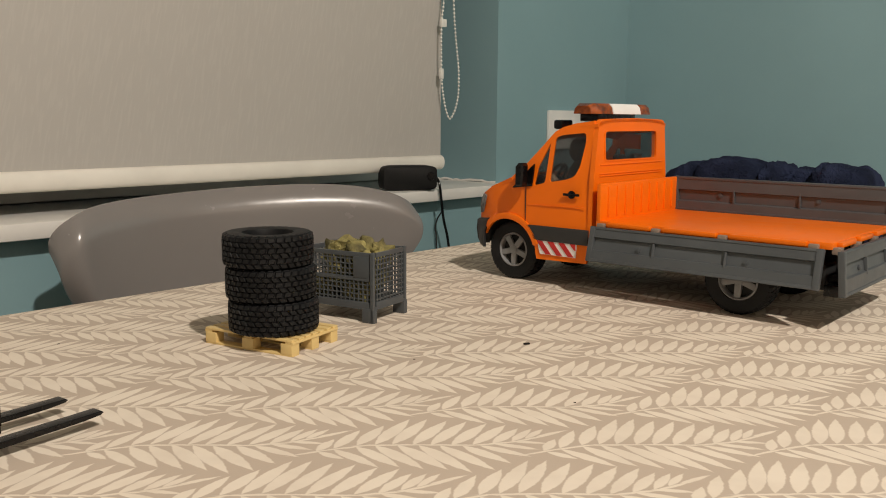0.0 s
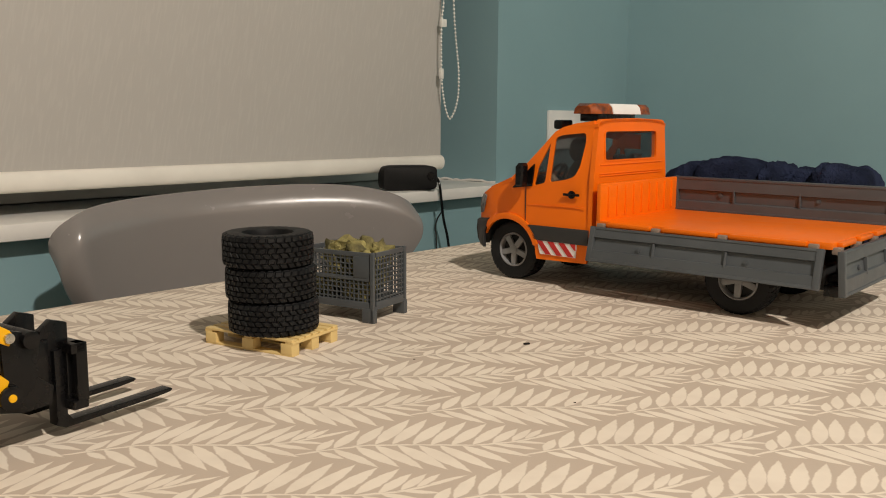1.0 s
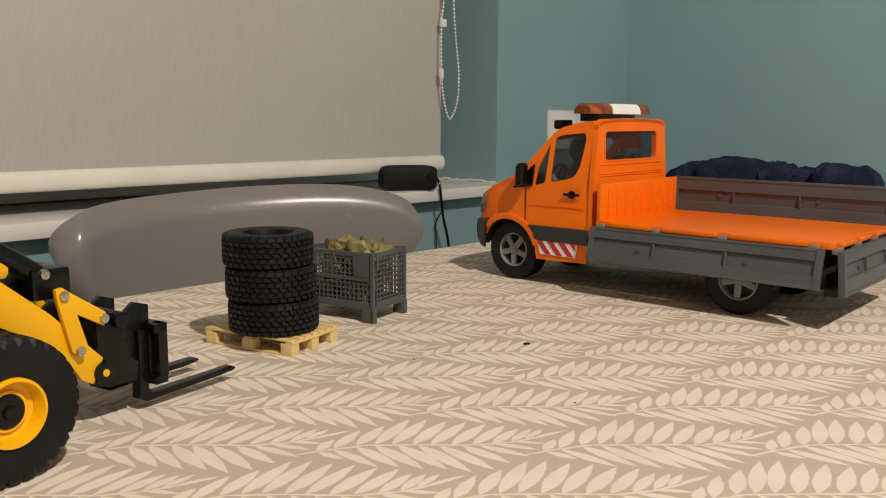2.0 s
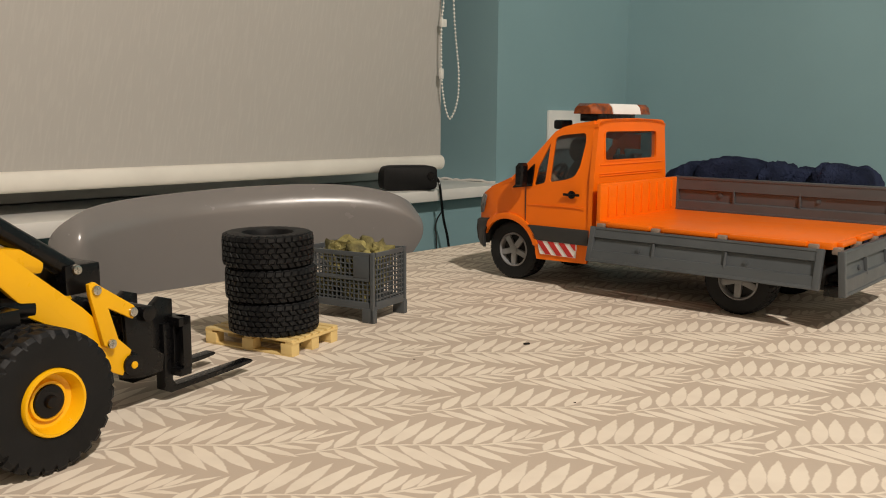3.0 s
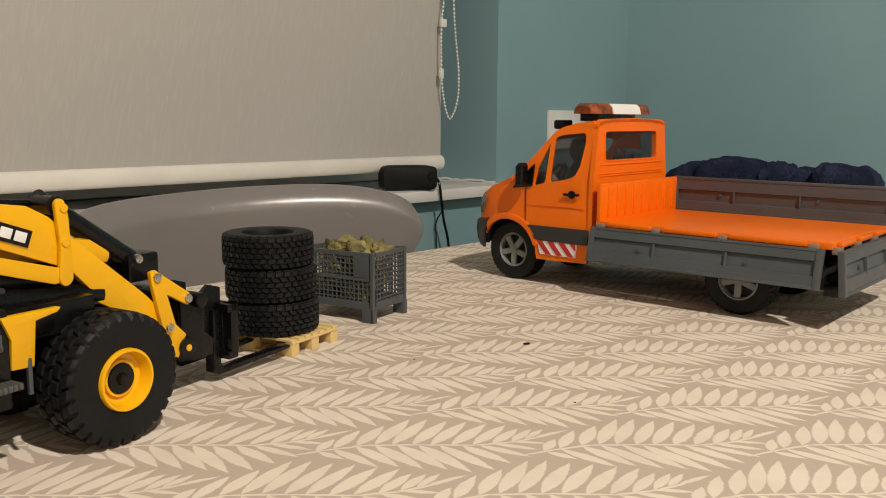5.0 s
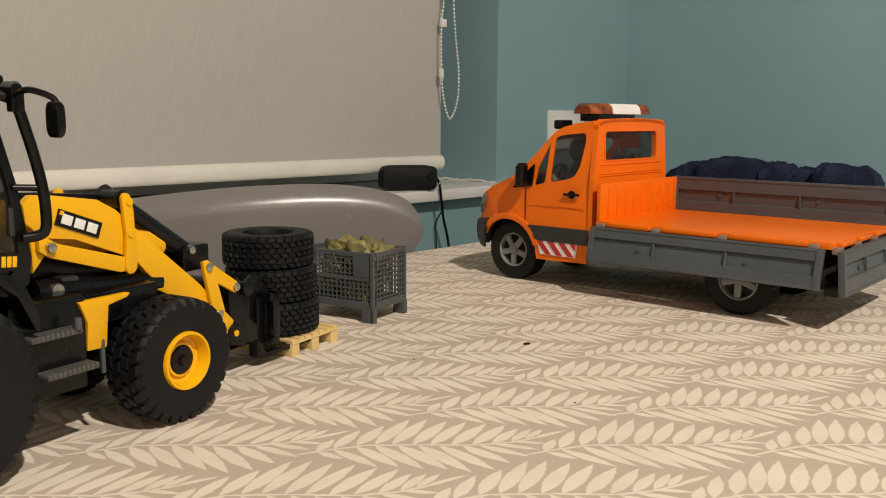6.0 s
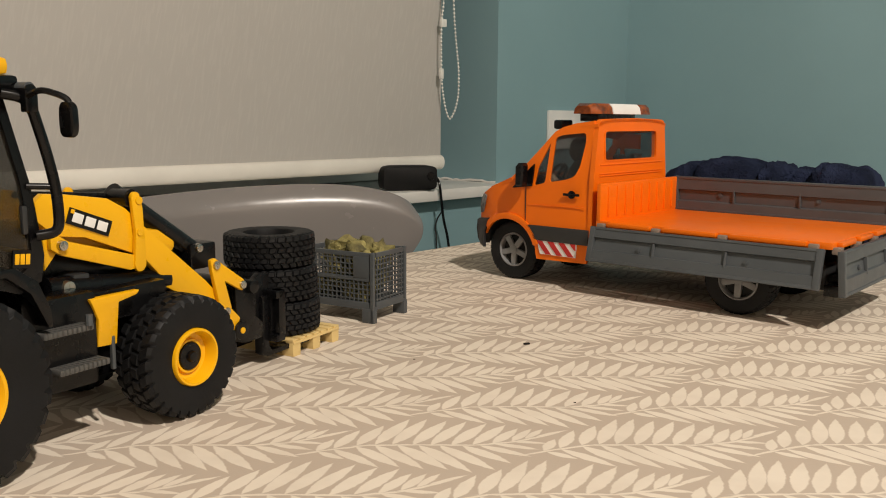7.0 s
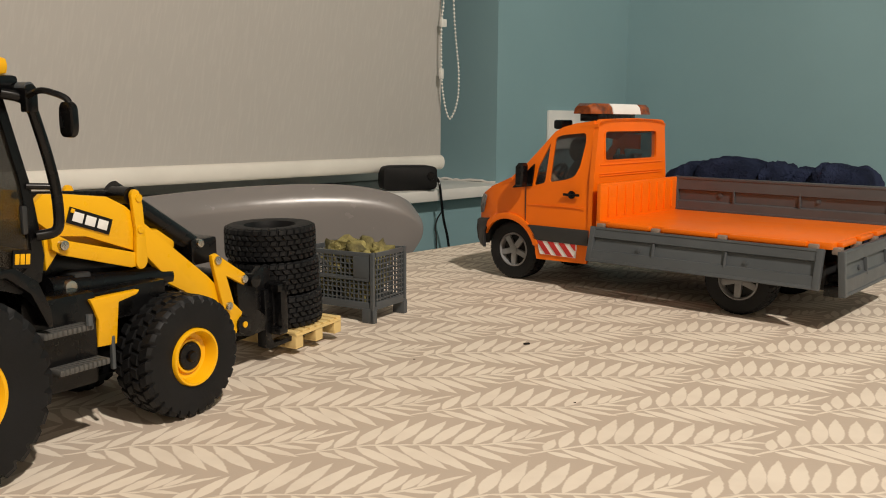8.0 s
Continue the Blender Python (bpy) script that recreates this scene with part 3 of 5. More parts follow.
def build_truck():
    t = thing("toy_truck", TRUCK, "orange plastic toy flatbed truck with lowered grey sides", "toy truck")
    W = 0.144
    lean = 0.10

    def tumble(bm, far):
        """Leans a side panel inwards above the waist, and rounds it in at the nose."""
        for v in bm.verts:
            k = max(0.0, v.co.z - 0.088) * lean * 1.1
            nose = max(0.0, -v.co.x - 0.105) ** 2 * 9
            s = k + nose
            v.co.y += -s if far else s
        return bm

    arch = [(-0.099 + 0.0335 * math.cos(a), 0.0265 + 0.0335 * math.sin(a)) for a in [math.pi * (0.02 + 0.96 * k / 14) for k in range(15)]]
    side = [(-0.0105, 0.0255), (-0.0645, 0.0245)] + arch[:-2] + [(-0.1335, 0.0440), (-0.1400, 0.0450), (-0.1412, 0.054), (-0.1395, 0.072), (-0.1335, 0.082), (-0.1205, 0.0890), (-0.097, 0.0985), (-0.079, 0.1135), (-0.0637, 0.1290), (-0.0510, 0.1425), (-0.0430, 0.1468), (-0.0300, 0.1503), (-0.0105, 0.1530)]
    door_win = round_poly([(-0.0500, 0.1372), (-0.0420, 0.1400), (-0.0178, 0.1422), (-0.0172, 0.1340), (-0.0212, 0.1124), (-0.0262, 0.1032), (-0.0345, 0.1001), (-0.0528, 0.0967)], 0.0032)
    quarter = round_poly([(-0.0545, 0.1330), (-0.0575, 0.0962), (-0.0695, 0.0928), (-0.0668, 0.1095)], 0.0022)
    for far in (0, 1):
        y0, y1 = (W - 0.0055, W - 0.003) if far else (0.003, 0.0055)
        part("cab_side", tumble(plate(fresh(), side, y0, y1, (door_win, quarter)), far), ORANGE, t)
        g0, g1 = (W - 0.0052, W - 0.0042) if far else (0.0042, 0.0052)
        for hole in (door_win, quarter):
            cx, cz = sum(p[0] for p in hole) / len(hole), sum(p[1] for p in hole) / len(hole)
            big = [(cx + (x - cx) * 1.02, cz + (z - cz) * 1.02) for x, z in hole]
            ob = part("side_window", tumble(plate(fresh(), big, g0, g1, bevel=0), far), TINTED, t, "tinted toy side window")
            ob.visible_shadow = False
        # dark lower band and wheel-arch lip
        s0, s1 = (W - 0.0035, W - 0.001) if far else (0.001, 0.0035)
        part("side_moulding", tumble(plate(fresh(), [(-0.0085, 0.0422), (-0.0672, 0.0425), (-0.0700, 0.0490), (-0.0770, 0.0560), (-0.0085, 0.0562)], s0, s1), far), CHARCOAL, t, "dark grey side moulding")
        part("bumper_corner", tumble(plate(fresh(), [(-0.1300, 0.0285), (-0.1390, 0.0310), (-0.1422, 0.0370), (-0.1438, 0.0460), (-0.1425, 0.0562), (-0.1235, 0.0582), (-0.1262, 0.0520), (-0.1300, 0.0440), (-0.1312, 0.0330)], s0 - 0.001, s1 + 0.001), far), CHARCOAL, t, "dark grey bumper end")
        lip = [(-0.099 + q * math.cos(a), 0.0265 + q * math.sin(a)) for q, span in ((0.0390, range(15)), (0.0330, range(14, -1, -1))) for a in [math.pi * (0.10 + 0.68 * k / 14) for k in span]]
        part("wheel_arch", tumble(plate(fresh(), lip, s0, s1 + 0.001), far), ORANGE, t)
    # nose, screen, roof: strips from side to side
    strip = [(-0.1395, 0.0550), (-0.1405, 0.0660), (-0.1385, 0.0745), (-0.1330, 0.0825), (-0.1210, 0.0892), (-0.0960, 0.0992)]
    bm = fresh()
    secs = []
    for k in range(17):
        f = math.sin((-1 + 2 * k / 16) * math.pi / 2)
        bow = 0.010 * (1 - abs(f) ** 2.2)
        keep = (0.6, 0.7, 0.8, 0.9, 1.0, 0.8)
        corner = 0.004 * max(0.0, abs(f) - 0.90) / 0.10
        out = [(x - bow * q + corner * (i < 4), W / 2 + f * (W / 2 - 0.0032 - max(0.0, -x - 0.105) ** 2 * 9), z + 0.0022 * (1 - f * f) * (i > 2)) for i, ((x, z), q) in enumerate(zip(strip, keep))]
        secs.append(out + [(x + 0.003, y, z - 0.003 * (i < 3)) for i, (x, y, z) in enumerate(out[::-1])])
    loft(bm, secs)
    part("bonnet", bm, ORANGE, t)
    bm = fresh()
    secs = []
    for k in range(13):
        f = -1 + 2 * k / 12
        b = W / 2 + f * (W / 2 - 0.004)
        bow = 0.009 * (1 - abs(f) ** 2.5) - 0.010 * max(0.0, abs(f) - 0.8)
        ins = (0.012 if abs(f) == 1 else 0) * -f
        secs.append([(-0.1395 - bow, b + ins, 0.031), (-0.1425 - bow, b + ins, 0.036), (-0.1440 - bow, b + ins, 0.046), (-0.1430 - bow, b + ins, 0.0545), (-0.139 - bow, b + ins, 0.056), (-0.132 - bow, b + ins, 0.055), (-0.132 - bow, b + ins, 0.032)])
    loft(bm, secs)
    part("bumper", bm, CHARCOAL, t, "dark grey front bumper")
    bm = fresh()
    for k in range(2):
        block(bm, -0.1505, -0.135, 0.035, W - 0.035, 0.057 + 0.008 * k, 0.063 + 0.008 * k, 0.001)
    part("grille", bm, BLACK, t)
    for far in (0, 1):
        s0, s1 = (W - 0.0045, W - 0.0012) if far else (0.0012, 0.0045)
        lens = part("headlight", tumble(plate(fresh(), [(-0.1392, 0.0615), (-0.1402, 0.0690), (-0.1380, 0.0760), (-0.1330, 0.0815), (-0.1282, 0.0800), (-0.1315, 0.0720), (-0.1345, 0.0630)], s0, s1, bevel=0.0008), far), LAMP_GREY, t, "clear grey headlight lens")
        part("reflector", tumble(plate(fresh(), [(-0.1375, 0.0690), (-0.1365, 0.0745), (-0.1325, 0.0785), (-0.1330, 0.0720)], s0 - 0.0006, s1 + 0.0006, bevel=0.0004), far), SILVER, lens)
    bm = fresh()
    wl = [(-0.0955, 0.0995), (-0.0780, 0.1140), (-0.0550, 0.1388)]
    secs = []
    for k in range(9):
        f = -1 + 2 * k / 8
        bow = 0.006 * (1 - f * f)
        secs.append([(x - bow, W / 2 + f * (W / 2 - 0.0065 - (z - 0.088) * 0.11), z) for x, z in wl] + [(x - bow + 0.001, W / 2 + f * (W / 2 - 0.0065 - (z - 0.088) * 0.11), z - 0.001) for x, z in wl[::-1]])
    loft(bm, secs)
    part("windscreen", bm, PANE, t, "clear toy windscreen").visible_shadow = False
    bm = fresh()
    roofline = [(-0.0555, 0.1380), (-0.0480, 0.1440), (-0.0330, 0.1500), (-0.0060, 0.1535)]
    secs = []
    for k in range(13):
        f = -1 + 2 * k / 12
        bow = 0.005 * (1 - f * f)
        drop = 0.003 * abs(f) ** 6
        rise = 0.0015 * (1 - f * f)
        b = W / 2 + f * (W / 2 - 0.0095)
        secs.append([(x - (bow if i < 2 else bow * 0.3 if i == 2 else 0), b, z - drop + rise) for i, (x, z) in enumerate(roofline)] + [(x - (bow if i > 1 else 0), b, z - 0.003 - drop + rise) for i, (x, z) in enumerate(roofline[::-1])])
    loft(bm, secs)
    part("roof", bm, ORANGE, t)
    # back of the cab
    def rear_frame(z):
        return 0.003 + max(0.0, z - 0.088) * lean * 1.1
    outer = round_poly([(rear_frame(0.03), 0.030), (W - rear_frame(0.03), 0.030), (W - rear_frame(0.1), 0.100), (W - rear_frame(0.155) - 0.001, 0.1542), (W / 2, 0.1556), (rear_frame(0.155) + 0.001, 0.1542), (rear_frame(0.1), 0.100)], 0.007)
    hole = round_poly([(0.0230, 0.1180), (0.1176, 0.1180), (0.1157, 0.1435), (0.0215, 0.1435)], 0.004)
    turn = pose(-0.0125, 0, 0) @ Matrix(((0, 1, 0, 0), (1, 0, 0, 0), (0, 0, 1, 0), (0, 0, 0, 1)))
    bm = plate(fresh(), outer, 0.002, 0.0065, (hole,))
    part("cab_back", bm, ORANGE, t, at=None).data.transform(turn)
    rim = round_poly([(0.0215, 0.1168), (0.1190, 0.1168), (0.1170, 0.1447), (0.0200, 0.1447)], 0.0045)
    part("window_surround", plate(fresh(), rim, 0.006, 0.0070, (hole,)), ORANGE, t).data.transform(turn)
    rear_glass = part("rear_window", plate(fresh(), [(x * 1.0, z) for x, z in round_poly([(0.0226, 0.1176), (0.1180, 0.1176), (0.1161, 0.1439), (0.0211, 0.1439)], 0.004)], 0.0050, 0.0058, bevel=0), PANE, t, "clear toy rear window")
    rear_glass.data.transform(turn)
    rear_glass.visible_shadow = False
    for z in (0.1135, 0.1055, 0.1035):
        part("crease", block(fresh(), -0.0065, -0.0052, 0.014, W - 0.014, z, z + 0.001, 0.0003), ORANGE, t)
    # cabin inside
    part("cab_floor", block(fresh(), -0.114, -0.014, 0.009, W - 0.009, 0.062, 0.066, 0), DARK, t)
    bm = block(fresh(), -0.112, -0.086, 0.014, W - 0.014, 0.066, 0.0915, 0.003)
    part("dashboard", bm, BLACK, t)
    for y in (0.034, 0.080, 0.112):
        seat = part("seat", block(fresh(), -0.060, -0.022, y - 0.016, y + 0.016, 0.066, 0.080, 0.004), CHARCOAL, t)
        part("backrest", block(fresh(), -0.030, -0.020, y - 0.016, y + 0.016, 0.080, 0.110, 0.004), CHARCOAL, seat)
        part("headrest", block(fresh(), -0.028, -0.021, y - 0.008, y + 0.008, 0.1105, 0.1215, 0.003), CHARCOAL, seat)
    bm = fresh()
    c = Vector((-0.0665, 0.036, 0.100))
    q = Euler((0, radians(-62), 0)).to_quaternion()
    tube(bm, [c + q @ Vector((0.0135 * math.cos(a), 0.0135 * math.sin(a), 0)) for a in [k * math.tau / 28 for k in range(28)]], 0.0016, 8, True)
    rod(bm, c, c + q @ Vector((0, 0, -0.02)), 0.002)
    for a in (0.3, 2.4, 4.5):
        rod(bm, c, c + q @ Vector((0.0135 * math.cos(a), 0.0135 * math.sin(a), 0)), 0.0014)
    part("steering_wheel", bm, BLACK, t)
    # orange plate added to imitate a reflection in the rear window
    part("reflection_plate", block(fresh(), -0.062, -0.030, 0.1295, 0.1312, 0.1250, 0.1395, 0.0006), ORANGE, t)
    # pieces on the outside
    bm = fresh()
    sec = [[(-0.0800 + dx, y, z - 0.0035) for dx, z in ((0, 0.0960 + e), (0.0070 - e, 0.0960 + e), (0.0078 - e, 0.115 - e), (0.0060 - e, 0.1175 - e), (0.002, 0.1175 - e), (0.000, 0.114))] for y, e in ((-0.0115, 0.0015), (-0.0100, 0.0), (-0.0030, 0.0), (-0.0010, 0.0015))]
    loft(bm, sec)
    block(bm, -0.0795, -0.0735, 0.001, 0.0060, 0.0945, 0.1005, 0.001)
    plate(bm, [(-0.0940, 0.0895), (-0.0713, 0.0922), (-0.0690, 0.1131), (-0.0803, 0.1031)], 0.0022, 0.0045, bevel=0.0004)
    part("wing_mirror", bm, BLACK, t, "black wing mirror")
    bm = fresh()
    block(bm, -0.0358, -0.0188, 0.0005, 0.0026, 0.0856, 0.0880, 0.0008)
    rod(bm, (-0.0275, 0.0022, 0.0868), (-0.0275, 0.0035, 0.0868), 0.0036, seg=20)
    part("door_handle", bm, BLACK, t, "black door handle")
    groove = [(-0.0783, 0.0535), (-0.0783, 0.094), (-0.0779, 0.094), (-0.0779, 0.0535)]
    part("door_seam", plate(fresh(), groove, 0.0024, 0.0034, bevel=0), DARK, t)
    part("door_crease", plate(fresh(), [(-0.0760, 0.0745), (-0.013, 0.0755), (-0.013, 0.0760), (-0.0760, 0.0750)], 0.0027, 0.0034, bevel=0), ORANGE, t)
    # warning stripes on the sill
    sticker = part("warning_stripes", plate(fresh(), [(-0.0600, 0.0298), (-0.0212, 0.0298), (-0.0204, 0.0426), (-0.0642, 0.0426)], 0.0020, 0.0031, bevel=0), WHITE, t, "red and white warning stripe sticker")
    for k in range(4):
        x = -0.0640 + 0.0122 * k
        low = 0.0106 if k < 3 else 0.0052
        foot = 0.0302 if k < 3 else 0.0365
        part("red_stripe", plate(fresh(), [(x + low, foot), (min(x + low + 0.0060, -0.0210), foot), (min(x + 0.0060, -0.0208), 0.0422), (x, 0.0422)], 0.0014, 0.0021, bevel=0), RED, sticker)
    # beacon bar across the roof
    bm = block(fresh(), -0.046, -0.026, 0.042, W - 0.034, 0.1525, 0.1600, 0.001)
    bar = part("beacon_bar", bm, BLACK, t, "amber warning light bar with white centre")
    for y0, y1, mat, nm in ((0.0300, 0.0625, AMBER, "amber_lens"), (0.0640, 0.1160, WHITE, "white_panel"), (0.1165, 0.1410, AMBER, "amber_lens")):
        bm = fresh()
        ring = [(-0.0490, 0.1592), (-0.0475, 0.1655), (-0.0440, 0.1688), (-0.0280, 0.1688), (-0.0245, 0.1655), (-0.0230, 0.1592)]
        cx, cz = -0.036, 0.1592
        near, far = y0 < 0.04, y1 > 0.12
        secs = [[(cx + (x - cx) * 0.72, y0, cz + (z - cz) * 0.75) if near else (x, y0, z) for x, z in ring]]
        if near:
            secs.append([(x, y0 + 0.007, z) for x, z in ring])
        if far:
            secs.append([(x, y1 - 0.007, z) for x, z in ring])
        secs.append([(cx + (x - cx) * 0.72, y1, cz + (z - cz) * 0.75) if far else (x, y1, z) for x, z in ring])
        loft(bm, secs)
        part(nm, bm, mat, bar)
    part("roof_bracket", block(fresh(), -0.062, -0.052, 0.022, 0.040, 0.1450, 0.1535, 0.002), BLACK, t)
    # load bed
    bm = block(fresh(), 0.000, 0.200, 0.0, W, 0.0605, 0.0660, 0.0012)
    bed = part("load_bed", bm, ORANGE, t)
    bm = block(fresh(), 0.0005, 0.0045, 0.0, W, 0.0655, 0.0985, 0.0008)
    for k in range(9):
        y = 0.012 + k * 0.015
        block(bm, 0.0040, 0.0056, y, y + 0.0022, 0.069, 0.0955, 0.0004)
    part("headboard", bm, ORANGE, t)
    part("subframe", block(fresh(), -0.010, 0.195, 0.045, 0.058, 0.040, 0.0605, 0.001), DARK, t)
    part("subframe", block(fresh(), -0.010, 0.195, 0.086, 0.099, 0.040, 0.0605, 0.001), DARK, t)
    part("underbody", block(fresh(), -0.128, 0.19, 0.022, W - 0.022, 0.026, 0.046, 0.002), DARK, t)
    for y in (0.012, W - 0.030):
        part("tail_light", block(fresh(), 0.192, 0.203, y, y + 0.018, 0.0235, 0.0320, 0.001), BLACK, t)
    part("rear_step", block(fresh(), 0.185, 0.210, 0.03, W - 0.03, 0.030, 0.036, 0.001), DARK, t)
    for k, x in enumerate((0.008, 0.060, 0.118, 0.188)):
        part("hinge", block(fresh(), x - 0.0036, x + 0.0036, -0.0056, -0.001, 0.0592, 0.0645, 0.0010), HINGE, bed)
    for k in range(3):
        x0, x1 = ((0.014, 0.0545), (0.0655, 0.1125), (0.1235, 0.1825))[k]
        part("bed_edge", block(fresh(), x0, x1, -0.0046, 0.001, 0.0618, 0.0657, 0.0012), ORANGE, bed)
    for y in (0.006, 0.05, 0.094, 0.138):
        part("hinge", block(fresh(), 0.199, 0.2055, y - 0.004, y + 0.004, 0.0570, 0.0622, 0.0008), HINGE, bed)
    for k in range(3):
        part("bed_edge", block(fresh(), 0.199, 0.2040, 0.011 + 0.044 * k, 0.045 + 0.044 * k, 0.0612, 0.0654, 0.0012), ORANGE, bed)

    def flap(length, marks, h=0.0325):
        """A dropside lying along x, standing on z = 0, outside towards -y."""
        bm = fresh()
        prof = [(0.0, 0.0), (-0.0024, 0.0), (-0.0024, 0.0088), (0.0002, 0.0096), (-0.0006, 0.0196), (-0.0026, 0.0204), (-0.0024, h), (0.0012, h), (0.0012, 0.0)]
        loft(bm, [[(x, y, z) for y, z in prof] for x in (0.004, length - 0.004)])
        for x in (0.0, length - 0.005):
            block(bm, x, x + 0.005, -0.0032, 0.0018, -0.0004, h + 0.0006, 0.0006)
        block(bm, 0.002, length - 0.002, -0.0030, 0.0016, h - 0.0022, h + 0.0004, 0.0005)
        block(bm, 0.002, length - 0.002, -0.0030, 0.0016, -0.0002, 0.0020, 0.0005)
        for x in marks:
            block(bm, x - 0.0007, x + 0.0007, -0.0030, 0, 0.0095, 0.0225, 0.0003)
            c = x - 0.014 if x < length / 2 else x + 0.016
            rod(bm, (c, 0, 0.0160), (c, -0.0016, 0.0160), 0.0021, seg=14)
            rod(bm, (c, 0, 0.0160), (c, -0.0021, 0.0160), 0.0011, seg=12)
        return bm

    part("dropside", flap(0.1965, (0.062, 0.124), 0.0298), GREY, t, "lowered grey dropside", at=pose(0.0005, -0.0062, 0.0606, 166, 0, 0) @ pose(0, 0, -0.0005) @ Matrix.Diagonal((1, -1, 1, 1)))
    part("dropside", flap(0.204, (0.062, 0.124)), GREY, t, "raised grey dropside", at=pose(0.001, W + 0.003, 0.0660) )
    part("tailgate", flap(0.160, (0.055, 0.11)), GREY, t, "lowered grey tailgate", at=pose(0.2085, -0.010, 0.0610, 0, 0, 90) @ pose(0, 0, 0, 175, 0, 0) @ Matrix.Diagonal((1, -1, 1, 1)))
    for x in (-0.099, 0.128):
        inset = 0.0115 if x < 0 else 0.0060
        road_wheel(t, x, inset, 0.0285, 0.021)
        far = road_wheel(t, x, W - inset, 0.0285, 0.021)
        far.matrix_basis = pose(x, W - inset, 0.0285, 0, 0, 180)
    part("axle", rod(fresh(), (-0.099, 0.03, 0.0285), (-0.099, W - 0.03, 0.0285), 0.003), STEEL, t)
    part("axle", rod(fresh(), (0.128, 0.03, 0.0285), (0.128, W - 0.03, 0.0285), 0.003), STEEL, t)
    # the toy driver: one plain doll
    bm = fresh()
    o = Vector((-0.038, 0.034, 0.080))
    for c, s in (((0, 0, 0.016), (0.012, 0.016, 0.022)), ((-0.002, 0, 0.046), (0.010, 0.010, 0.012)), ((-0.012, -0.006, 0.002), (0.016, 0.006, 0.006)), ((-0.012, 0.008, 0.002), (0.016, 0.006, 0.006))):
        bmesh.ops.create_uvsphere(bm, u_segments=16, v_segments=10, radius=1, matrix=Matrix.Translation(o + Vector(c)) @ Matrix.Diagonal((*s, 1)))
    tube(bm, curve_points([o + Vector(p) for p in ((0, -0.013, 0.026), (-0.006, -0.016, 0.014), (-0.018, -0.012, 0.015), (-0.028, -0.008, 0.021))]), 0.0035)
    doll = mesh_object("toy_driver", bm, HAIR)
    doll.data.materials.append(SKIN)
    for f in doll.data.polygons:
        f.material_index = int(f.center.x < -0.056)
    doll.matrix_basis = TRUCK
    tagged(doll, "small dark plastic toy driver seated in cab", "toy figure")


build_truck()


# ---- pallet, tyres, crate ----
PALLET = pose(-0.0975, 0.5453, 0.0, 0, 0, -28.7)


def build_pallet():
    """Length along -x, depth along y; its near corner is the origin."""
    t = thing("toy_pallet", PALLET, "pale yellow plastic toy pallet under stacked tyres", "toy pallet")
    L, D, H = 0.0748, 0.0506, 0.0113
    for k in range(7):
        y = 0.0001 + k * (D - 0.0052) / 6
        part("deck_board", block(fresh(), -L, 0, y, y + 0.0052, H - 0.0017, H, 0.0003), PINE, t)
    for x in (-0.0052, -L / 2 - 0.0026, -L):
        part("stringer", block(fresh(), x - 0.0006, x + 0.0058, 0.0003, D - 0.0003, H - 0.0032, H - 0.0016, 0.0003), PINE, t)
    for y in (0.0, D / 2 - 0.004, D - 0.008):
        for x in (-0.0094, -L / 2 - 0.0047, -L):
            part("block", block(fresh(), x, x + 0.0094, y, y + 0.008, 0.0013, H - 0.0031, 0.0004), PINE, t)
        part("runner", block(fresh(), -L, 0, y + 0.0003, y + 0.0077, 0.0, 0.0014, 0.0003), PINE, t)
    return t


TYRE_PLACES = [(-0.1152, 0.5790, 0.0113, 8), (-0.1166, 0.5790, 0.0337, 63), (-0.1181, 0.5790, 0.0561, 121)]


def build_tyres():
    made = []
    for x, y, z, turn in TYRE_PLACES:
        m = pose(x, y, z, 0, 0, turn)
        if not made:
            bm = tyre_mesh(fresh(), 0.0305, 0.0165, 0.0224, 34, 0.0014, 6, 0.30, 8, 0.64)
            ob = mesh_object("toy_tyre", bm, RUBBER)
            ob.data.transform(pose(0, 0, 0, 90, 0, 0))
            tagged(ob, "black rubber toy tyre with chunky tread in stack", "toy tyre", "tyres stacked on the pallet")
            ob.matrix_basis = m
        else:
            ob = copy_thing(made[0], m)
        made.append(ob)
    return made


